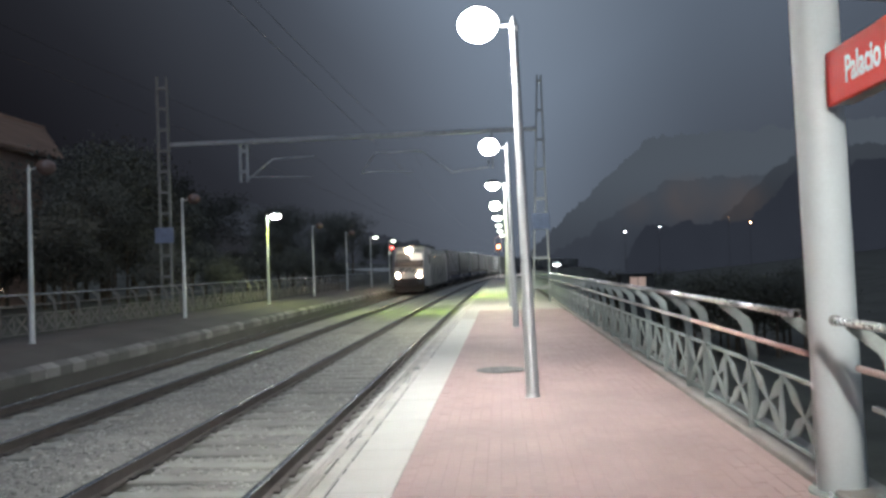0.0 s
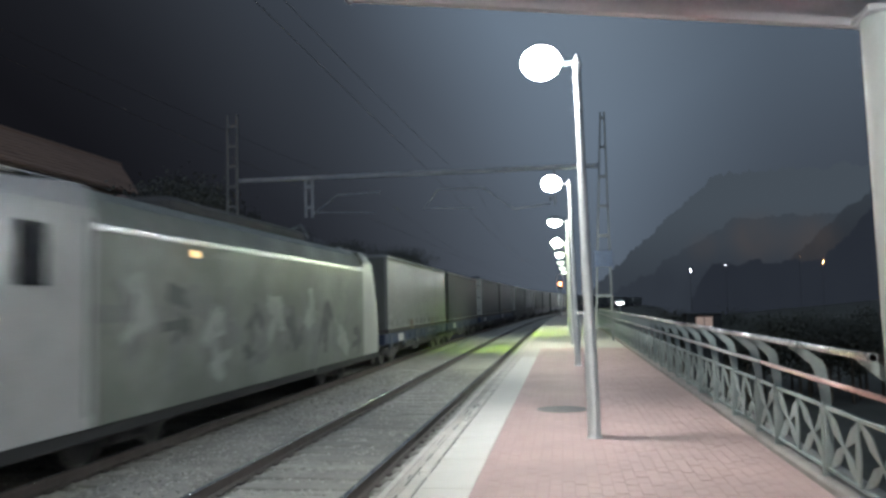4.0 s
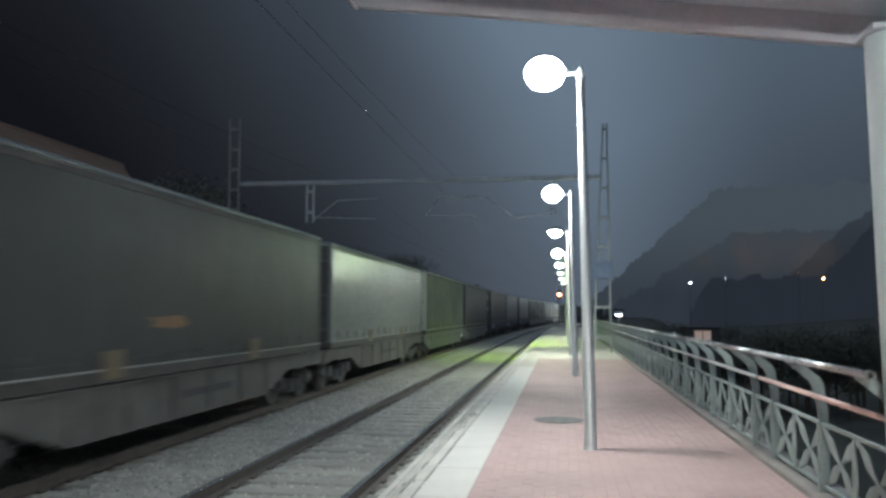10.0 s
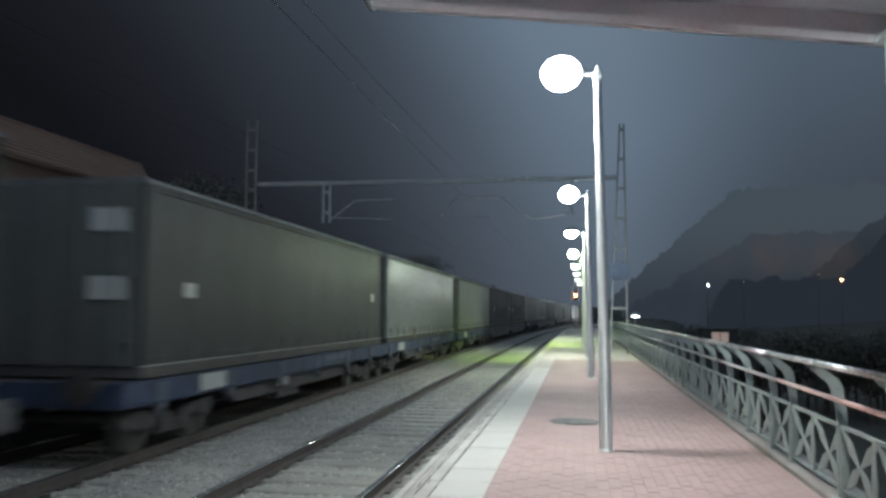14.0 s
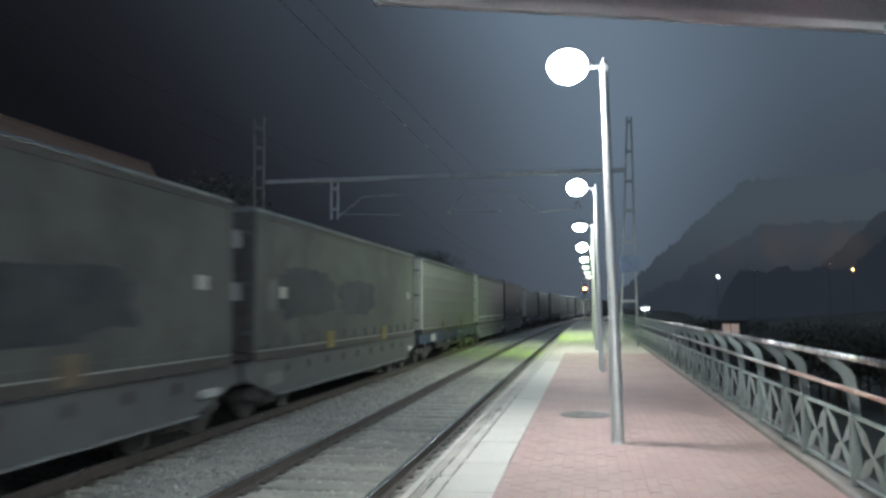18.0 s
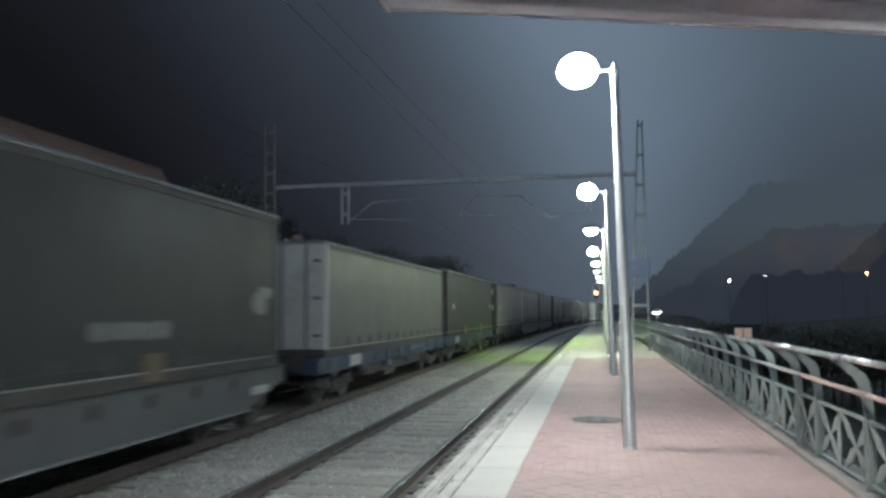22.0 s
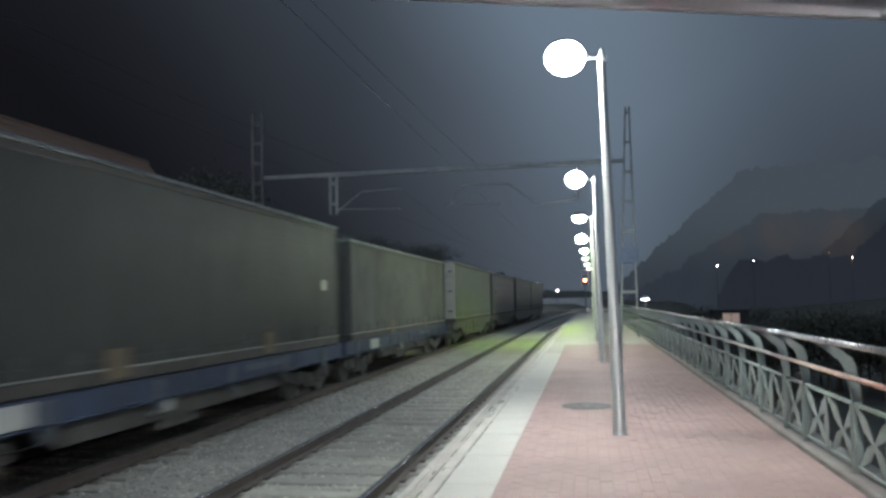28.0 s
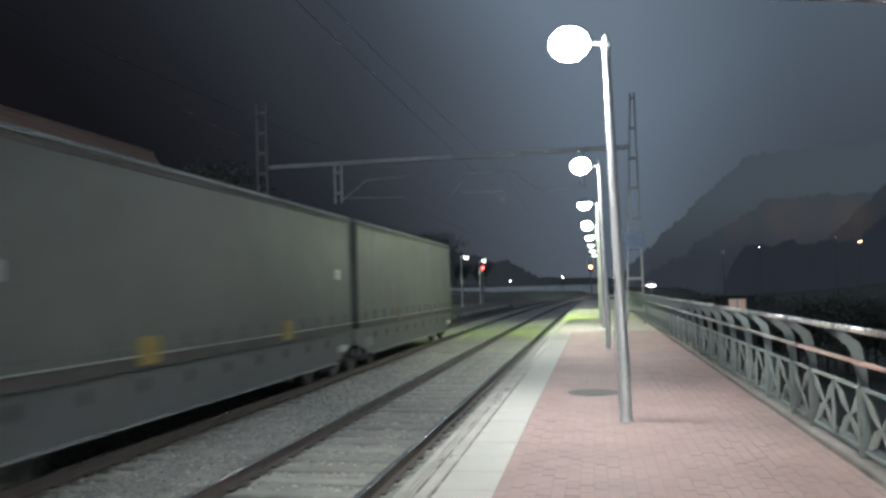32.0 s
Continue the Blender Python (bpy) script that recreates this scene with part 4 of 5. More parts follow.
def build_house():
    h = thing("apartment_house", pose(-24.6, 0, 0), "brown rendered apartment house behind dark trees", "house")
    part("wall", Geo().box(-12, 0, -6, 41.7, -1, 8.05), M_wall_brown, h)
    part("eaves_board", Geo().box(-0.2, 0.42, -6.4, 41.9, 8.053, 8.2, 0.02), M_wall_brown, h)
    ridge, eave = (-4.2, 11.15), (0.5, 8.2)
    ring = lambda y0, y1: [(eave[0], y0, eave[1]), (ridge[0], y1, ridge[1]), (-12.3, y0, 8.2), (-12.3, y0, 8.05), (-0.6, y0, 8.21)]
    part("roof", Geo().loft([ring(-6.4, -6.4), ring(43.0, 49.0)]), M_roof_tile, h, "red-brown clay tile roof")
    for k in range(9):
        f = (k + 0.6) / 9.4
        x, z = eave[0] + (ridge[0] - eave[0]) * f, eave[1] + (ridge[1] - eave[1]) * f
        part("tile_course", Geo().bar((x + 0.02, -6.4, z + 0.015), (x + 0.02, 43.0 + 6.0 * f, z + 0.015), 0.30, 0.03, (0.53, 0, 0.85)), M_roof_tile, h)
    part("ridge_cap", Geo().tube([(ridge[0], -6.4, ridge[1]), (ridge[0], 49.0, ridge[1])], 0.14, 8), M_roof_tile, h)
    for j in range(2):
        for k in range(11):
            y, z = -2.0 + 3.9 * k, 0.6 + 2.9 * j
            win = part("window", Geo().box(0.003, 0.06, y, y + 1.3, z, z + 1.4, 0.01), M_roof_tile, h, "brown window frame")
            part("pane", Geo().box(0.061, 0.07, y + 0.08, y + 0.62, z + 0.08, z + 1.32), M_window, win)
            part("pane", Geo().box(0.061, 0.07, y + 0.68, y + 1.22, z + 0.08, z + 1.32), M_window, win)


build_house()


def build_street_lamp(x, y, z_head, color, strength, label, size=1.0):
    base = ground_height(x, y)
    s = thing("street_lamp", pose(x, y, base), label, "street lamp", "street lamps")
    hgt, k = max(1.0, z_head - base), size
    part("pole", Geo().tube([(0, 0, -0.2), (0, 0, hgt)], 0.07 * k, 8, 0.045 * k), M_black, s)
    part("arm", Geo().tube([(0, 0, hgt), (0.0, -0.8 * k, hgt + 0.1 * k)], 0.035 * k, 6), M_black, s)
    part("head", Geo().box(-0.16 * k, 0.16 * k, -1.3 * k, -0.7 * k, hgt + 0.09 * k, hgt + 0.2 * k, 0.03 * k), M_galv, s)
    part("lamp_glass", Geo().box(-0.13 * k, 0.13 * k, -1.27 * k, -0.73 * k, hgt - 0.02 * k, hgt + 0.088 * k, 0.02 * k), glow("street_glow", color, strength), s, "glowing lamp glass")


SODIUM, COOL = (1.0, 0.50, 0.16), (0.95, 0.97, 1.0)
# first lamp is added out of view to light the house
build_street_lamp(-21.6, 19.5, 11.6, (1.0, 0.70, 0.48), 470.0, "unseen warm street lamp added to light the brown house")
build_street_lamp(0.1523 * 190, 190, 1.45 + 0.0355 * 190, COOL, 160.0, "small white street lamp across the valley", 0.8)
build_street_lamp(0.1938 * 230, 230, 1.45 + 0.0402 * 230, COOL, 40.0, "faint street lamp across the valley", 0.65)
build_street_lamp(0.3048 * 96, 96.6, 1.45 + 0.0414 * 96, SODIUM, 330.0, "orange street lamp among trees across the valley", 0.30)
build_street_lamp(0.2775 * 200, 200, 1.45 + 0.0475 * 200, SODIUM, 0.9, "orange street lamp on the hillside across the valley", 0.6)
build_street_lamp(-0.1022 * 215, 215, 1.45 + 0.0083 * 215, COOL, 70.0, "street lamp beyond the end of the station")
build_street_lamp(-0.0365 * 215, 215, 1.45 + 0.0105 * 215, COOL, 70.0, "street lamp beyond the end of the station")
# two lamps added, hidden behind a platform pole, to brighten the far wagons
build_street_lamp(4.45, 138, 6.6, COOL, 350.0, "unseen street lamp added beyond the station to light the far wagons")
build_street_lamp(5.35, 166, 6.6, COOL, 5500.0, "unseen street lamp added beyond the station to light the far wagons")


def build_hut():
    x, y = 0.166 * 55, 55.0
    h = thing("garden_hut", pose(x, y, ground_height(x, y) - 0.1), "small dark hut in the valley with a warm lit window", "hut")
    top = 0.35 - h.matrix_basis.translation.z
    part("wall", Geo().box(-1.1, 1.1, 0.0, 2.0, 0.0, top + 0.15), M_black, h)
    part("roof", Geo().box(-1.2, 1.2, -0.1, 2.1, top + 0.153, top + 0.2, 0.01), M_black, h)
    w = part("window", Geo().box(-0.58, 0.58, -0.05, -0.003, top - 0.72, top + 0.02, 0.01), M_black, h, "dark window frame")
    lit = glow("warm_curtained_window", (1.0, 0.42, 0.14), 0.15)
    for k in (-0.27, 0.27):
        part("pane", Geo().box(k - 0.25, k + 0.25, -0.06, -0.053, top - 0.67, top - 0.03), lit, w, "warm lit pane")


build_hut()


def build_parapet():
    w = thing("road_parapet", pose(0, 232, 0), "long pale parapet of a road beyond the station", "wall")
    for k in range(15):
        x = -62 + k * 4.4
        part("panel", Geo().box(x, x + 4.3, 0, 0.3, -1.2, 1.75, 0.03), M_pale_wall, w)
        part("post", Geo().box(x - 0.12, x - 0.002, -0.1, 0.4, -3.0, 1.95, 0.03), M_concrete, w)
    part("embankment", Geo().prism([(-4.0, -4.5), (4.0, -4.5), (0.4, -1.21), (0.0, -1.21)], "x", -62, 4), M_ground, w, "dark grass bank")


build_parapet()


def build_lantern():
    s = thing("garden_lantern", pose(0.068 * 62, 62, -3.5), "low white lantern outside the railing", "lantern")
    part("pole", Geo().tube([(0, 0, -1.5), (0, 0, 4.75)], 0.05, 8), M_galv, s)
    part("hood", Geo().lathe([(0.34, 4.86), (0.30, 4.98), (0.08, 5.08), (0.001, 5.1)], n=16), M_pole, s)
    part("lamp_glass", Geo().lathe([(0.10, 4.75), (0.30, 4.80), (0.33, 4.855)], n=16), glow("lantern_glow", COOL, 10.0), s)


build_lantern()


# ---- the freight train ----
BOX_L = 13.45
M_dark_frame = mat("wagon_grime", (0.092, 0.088, 0.086), 0.8, 0.1, 0.4, 3, 40, 0.3)
M_wheel = mat("wheel_steel", (0.10, 0.095, 0.09), 0.5, 0.6, 0.3, 4, 40, 0.1)
M_sill_grime = mat("brown_sill_grime", (0.060, 0.056, 0.052), 0.7, 0.0, 0.4, 2.5, 30, 0.2, stain=0.6, stain_color=(0.11, 0.10, 0.09))
M_blue = mat("faded_blue_paint", (0.040, 0.058, 0.110), 0.55, 0.0, 0.45, 2.0, 30, 0.15, stain=0.7, stain_color=(0.032, 0.035, 0.05))
M_grey_wagon = mat("grey_wagon_paint", (0.105, 0.109, 0.112), 0.5, 0.0, 0.25, 1.5, 40, 0.12, stain=0.55, stain_color=(0.11, 0.105, 0.10))
M_belly = mat("mottled_brown_grey_paint", (0.120, 0.113, 0.104), 0.6, 0.0, 0.35, 1.8, 30, 0.15, stain=0.75, stain_color=(0.065, 0.060, 0.056))
M_pocket = mat("worn_blue_grey_steel", (0.105, 0.118, 0.145), 0.55, 0.1, 0.35, 4, 30, 0.15, stain=0.5, stain_color=(0.05, 0.05, 0.055))
M_yellow = mat("yellow_lift_plate", (0.29, 0.21, 0.05), 0.5, 0, 0.15, 5, 40, 0.05, stain=0.3, stain_color=(0.3, 0.2, 0.08))
M_ochre = mat("faded_ochre_plate", (0.165, 0.125, 0.08), 0.6, 0, 0.25, 5, 30, 0.05, stain=0.5, stain_color=(0.10, 0.085, 0.07))
M_white_plate = mat("white_data_plate", (0.50, 0.50, 0.48), 0.5, 0, 0.08, 5, 40, 0.02)
M_board = mat("grimy_white_board", (0.36, 0.36, 0.35), 0.6, 0, 0.15, 4, 40, 0.02, stain=0.5, stain_color=(0.2, 0.2, 0.19))
M_alu = mat("aluminium_edge", (0.62, 0.63, 0.63), 0.3, 0.8, 0.1, 3, 40, 0.05)
M_top_rail = mat("dull_top_rail", (0.30, 0.31, 0.31), 0.33, 0.6, 0.2, 2, 40, 0.05, stain=0.5, stain_color=(0.12, 0.12, 0.12))
M_door = mat("cream_door", (0.50, 0.50, 0.465), 0.5, 0, 0.15, 2, 40, 0.1, stain=0.5, stain_color=(0.26, 0.24, 0.2))
M_reflect = mat("pale_reflective_line", (0.36, 0.36, 0.34), 0.35, 0.1, 0.1, 6, 40, 0.0)
M_strip = mat("bright_reflective_strip", (0.72, 0.72, 0.66), 0.3, 0.1, 0.1, 6, 40, 0.0)
M_mark = mat("dark_mark", (0.05, 0.05, 0.055), 0.6, 0, 0.2, 4, 30, 0.0)
M_orange_mark = mat("orange_mark", (0.20, 0.105, 0.055), 0.6, 0, 0.2, 4, 30, 0.0)
M_tag = mat("faded_tag", (0.20, 0.21, 0.20), 0.5, 0, 0.3, 2, 30, 0.0)
M_pale_tag = mat("pale_sprayed_tag", (0.36, 0.37, 0.35), 0.5, 0, 0.3, 2, 30, 0.0)
M_faint = mat("faint_blue_stencil", (0.09, 0.10, 0.135), 0.5, 0, 0.3, 4, 30, 0.0)
M_navy = mat("sprayed_navy", (0.042, 0.047, 0.058), 0.6, 0, 0.5, 1.4, 9, 0.0, stain=0.8, stain_color=(0.07, 0.075, 0.072), spec=0.2)
M_logo = mat("faded_warm_mark", (0.175, 0.165, 0.148), 0.5, 0, 0.2, 2, 30, 0.0)
CURTAINS = {
    "pale": mat("pale_grey_curtain", (0.185, 0.193, 0.19), 0.30, 0, 0.14, 0.8, 25, 0.05, stain=0.4, stain_color=(0.125, 0.125, 0.118)),
    "grey": mat("plain_grey_curtain", (0.185, 0.192, 0.188), 0.5, 0, 0.16, 0.7, 25, 0.06, spec=0.3, stain=0.45, stain_color=(0.11, 0.112, 0.105)),
    "mid": mat("grey_green_curtain", (0.118, 0.125, 0.116), 0.5, 0, 0.2, 0.7, 25, 0.06, spec=0.35, stain=0.45, stain_color=(0.085, 0.09, 0.08)),
    "dark": mat("dark_slate_curtain", (0.054, 0.057, 0.056), 0.48, 0, 0.2, 0.7, 25, 0.06, spec=0.22, stain=0.4, stain_color=(0.046, 0.048, 0.045)),
    "dirty": mat("dirty_grey_curtain", (0.115, 0.12, 0.112), 0.62, 0, 0.3, 0.6, 14, 0.06, spec=0.2, stain=0.85, stain_color=(0.055, 0.057, 0.057)),
    "ribbed": mat("ribbed_grey_panel", (0.12, 0.124, 0.117), 0.5, 0.05, 0.15, 0.7, 25, 0.06, stain=0.4, stain_color=(0.10, 0.10, 0.09)),
}


def curtain_geo(side, rows, ribs, waves):
    """One long side: gently wavy cloth between posts, or a ribbed panel."""
    g = Geo()
    n, m = 66, rows
    x = 1.268 * side
    for j in range(m + 1):
        z = 0.30 + 2.31 * j / m
        for i in range(n + 1):
            y = -BOX_L / 2 + 0.14 + (BOX_L - 0.28) * i / n
            d = 0.002 * math.sin(y * waves) + 0.003 * math.sin(y * waves * 0.37 + 1.0) + (0.006 if j in (3, 8) else 0.0) + 0.006 * noise.noise(Vector((y * 1.7, z * 1.2, side * 3)))
            if ribs:
                d = 0.008 if (j % 4) == 0 else 0.0
            g.v.append((x + side * d, y, z))
    w = n + 1
    g.f = [(j * w + i, j * w + i + 1, (j + 1) * w + i + 1, (j + 1) * w + i) for j in range(m) for i in range(n)]
    return g


side_meshes = {}
for kind, m in CURTAINS.items():
    for side in (1, -1):
        ribs = kind == "ribbed"
        me = curtain_geo(side, 20 if ribs else 12, ribs, 6.2 if kind == "pale" else 9.5).mesh("side", not ribs)
        me.materials.append(m)
        side_meshes[kind, side] = me


def shared(geo, m, smooth=False):
    me = geo.mesh("piece", smooth)
    me.materials.append(m)
    return me


H = BOX_L / 2
ROOF = shared(Geo().prism([(-1.285, 2.712), (1.285, 2.712), (1.292, 2.73), (1.28, 2.775), (1.20, 2.80), (-1.20, 2.80), (-1.28, 2.775), (-1.292, 2.73)], "y", -H, H), M_top_rail)
# dark strip under the roof edge, recess shade put into its colour
ROOF_RECESS = {s: shared(Geo().box(*sorted((s * 1.235, s * 1.268)), -H + 0.14, H - 0.14, 2.615, 2.709, 0.004), M_dark_frame) for s in (1, -1)}
BOTTOM_RAIL = {s: shared(Geo().box(*sorted((s * 1.20, s * 1.29)), -H, H, 0.0, 0.16, 0.01), M_sill_grime) for s in (1, -1)}
SKIRT = {(k, s): shared(Geo().box(*sorted((s * 1.22, s * 1.272)), -H + 0.14, H - 0.14, 0.183, 0.298, 0.004), m) for k, m in CURTAINS.items() for s in (1, -1)}
LIP = {s: shared(Geo().box(*sorted((s * 1.22, s * 1.297)), -H, H, 0.163, 0.181), M_reflect) for s in (1, -1)}
CORNER = shared(Geo().box(-0.07, 0.07, -0.07, 0.07, 0.183, 2.71, 0.01), M_door)
CORNER_DARK = shared(Geo().box(-0.07, 0.07, -0.07, 0.07, 0.183, 2.71, 0.01), M_dark_frame)
CORNER_OWN = {k: shared(Geo().box(-0.07, 0.07, -0.07, 0.07, 0.183, 2.71, 0.01), m) for k, m in CURTAINS.items()}
FLOOR = shared(Geo().box(-1.195, 1.195, -H, H, 0.02, 0.15), M_dark_frame)
PLATE = {k: shared(Geo().box(-0.005, 0.012, -0.24, 0.24, 0.05, 0.42, 0.003), m) for k, m in (("yellow", M_yellow), ("ochre", M_ochre))}
LABEL = shared(Geo().box(0, 0.006, -0.16, 0.16, -0.11, 0.11), M_white_plate)
BUCKLE = shared(Geo().box(0, 0.02, -0.016, 0.016, -0.12, 0.10), M_grey_wagon)
LEAF_DOOR = {k: shared(Geo().box(-1.19, -0.006, -0.035, 0.0, 0.17, 2.70, 0.008), m) for k, m in (("light", M_door), ("dark", M_dark_frame), ("grey", CURTAINS["mid"]))}
LOCK_BAR = shared(Geo().tube([(0, 0, 0.2), (0, 0, 2.7)], 0.022, 6), M_grey_wagon)
HINGE = shared(Geo().box(-0.09, 0.09, -0.02, 0.012, -0.035, 0.035, 0.004), M_grey_wagon)
END_PLATE = shared(Geo().box(-0.28, 0.28, -0.012, 0.0, -0.16, 0.16), M_white_plate)
RIB = {s: shared(Geo().box(*sorted((s * 1.285, s * 1.30)), -H + 0.3, H - 0.3, 0.42, 0.46), M_strip) for s in (1, -1)}

LOOKS = {"grey": "plain light grey curtain-sided swap body with lifting plates", "pale": "pale grey curtain-sided swap body with lifting plates", "mid": "grey-green curtain-sided swap body with lifting plates",
         "dark": "dark slate curtain-sided swap body with white plates", "dirty": "grime-streaked grey curtain-sided swap body", "ribbed": "grey swap body with ribbed panel sides"}


def smear(y0, y1, z0, z1, seed):
    """A sprayed patch with a ragged outline."""
    cy, cz, n = (y0 + y1) / 2, (z0 + z1) / 2, 40
    poly = []
    for k in range(n):
        a = 2 * PI * k / n
        r = 1.0 + 0.30 * noise.noise(Vector((math.cos(a) * 1.8, math.sin(a) * 1.8, y0 * 1.7 + seed))) + 0.22 * noise.noise(Vector((math.cos(a) * 6, math.sin(a) * 6, y1 + seed)))
        c, w = math.cos(a), math.sin(a)
        poly.append((cy + (y1 - y0) / 2 * r * math.copysign(abs(c) ** 0.6, c), cz + (z1 - z0) / 2 * r * math.copysign(abs(w) ** 0.6, w)))
    return Geo().prism(poly, "x", 1.2835 + 0.0006 * seed, 1.2865 + 0.0006 * seed)


def build_body(kind, door, stripe, marks, plates, lift):
    b = thing("swap_body", Matrix(), LOOKS[kind], "freight container", "swap bodies on the train")
    share("roof", ROOF, b)
    share("floor", FLOOR, b)
    for s in (1, -1):
        share("side_curtain", side_meshes[kind, s], b)
        share("top_rail", ROOF_RECESS[s], b)
        share("bottom_rail", BOTTOM_RAIL[s], b)
        share("skirt", SKIRT[kind, s], b)
        share("rail_lip", LIP[s], b)
        for y in (-H + 0.07, H - 0.07):
            share("corner_post", CORNER if door == "light" and y < 0 else CORNER_DARK if door == "dark" and y < 0 and s < 0 else CORNER_OWN[kind], b, pose(s * 1.21, y, 0))
    for y in (-2.45, 2.45) if lift else ():
        o = share("lifting_plate", PLATE[lift], b, pose(1.292, y, 0))
        tagged(o, "bright yellow lifting plate" if lift == "yellow" else "faded ochre lifting plate")
    for end in (-1, 1):
        for s in (1, -1):
            turn = pose(0, end * (H - 0.005), 0, 0, 0, 0 if end < 0 else 180)
            d = share("door_leaf", LEAF_DOOR[door], b, turn @ Matrix.Diagonal((s, 1, 1, 1)) if s > 0 else turn @ pose(1.196, 0, 0))
            if end < 0:
                for x in (-0.85, -0.3) if s > 0 else (-0.35, -0.9):
                    share("lock_bar", LOCK_BAR, d, pose(x, -0.06, 0))
                for z in (0.5, 1.4, 2.3):
                    share("hinge", HINGE, d, pose(-1.1 if s > 0 else -0.1, -0.05, z))
    if plates:
        for z in (2.2, 1.25):
            tagged(share("data_plate", END_PLATE, b, pose(0.75, -H - 0.05, z)), "white data plate")
        share("label_plate", LABEL, b, pose(1.293, -H + 1.3, 1.25))
        share("label_plate", LABEL, b, pose(1.293, H - 1.1, 1.35))
    if kind != "ribbed":
        for k in range(14):
            share("buckle", BUCKLE, b, pose(1.29, -H + 0.6 + k * 0.94, 0.33))
    if stripe:
        share("reflective_strip", RIB[1], b)
    for i, (y0, y1, z0, z1, m) in enumerate(marks):
        part("painted_mark", smear(y0, y1, z0, z1, i), m, b, "blurred painted mark")
    return b


# wagon underframes
BOGIE_X = 1.0


def wheel_mesh():
    return shared(Geo().tube([(-0.07, 0, 0), (0.07, 0, 0)], 0.46, 22), M_wheel)


WHEEL = wheel_mesh()
AXLE = shared(Geo().tube([(-0.8, 0, 0), (0.8, 0, 0)], 0.08, 8), M_wheel)
BOGIE = {s: shared(Geo().prism([(-1.35, -0.02), (-1.25, 0.16), (-0.5, 0.10), (-0.35, -0.08), (0.35, -0.08), (0.5, 0.10), (1.25, 0.16), (1.35, -0.02), (1.15, -0.12), (0.6, -0.02), (0.4, -0.25), (-0.4, -0.25), (-0.6, -0.02), (-1.15, -0.12)], "x", s * 1.0 - 0.05, s * 1.0 + 0.05), M_dark_frame) for s in (1, -1)}
SPRING = shared(Geo().tube([(0, 0, -0.2), (0, 0, 0.05)], 0.1, 10), M_dark_frame)
AXLE_BOX = shared(Geo().box(-0.12, 0.12, -0.14, 0.14, -0.14, 0.14, 0.03), M_dark_frame)
BUFFER = shared(Geo().tube([(0, 0, 0), (0, -0.38, 0), (0, -0.40, 0)], 0.08, 10).tube([(0, -0.40, 0), (0, -0.45, 0)], 0.22, 14), M_wheel)
DECK_Z = 0.52


def build_bogie(w, y):
    for s in (1, -1):
        fr = share("bogie_frame", BOGIE[s], w, pose(0, y, -0.10))
        for k in (-0.28, 0.28):
            share("spring", SPRING, fr, pose(s * 1.08, k, 0.0))
        for k in (-0.9, 0.9):
            wh = share("wheel", WHEEL, w, pose(s * 0.867, y + k, -0.08))
            share("axle_box", AXLE_BOX, wh, pose(s * 0.17, 0, 0))
    for k in (-0.9, 0.9):
        share("axle", AXLE, w, pose(0, y + k, -0.08))


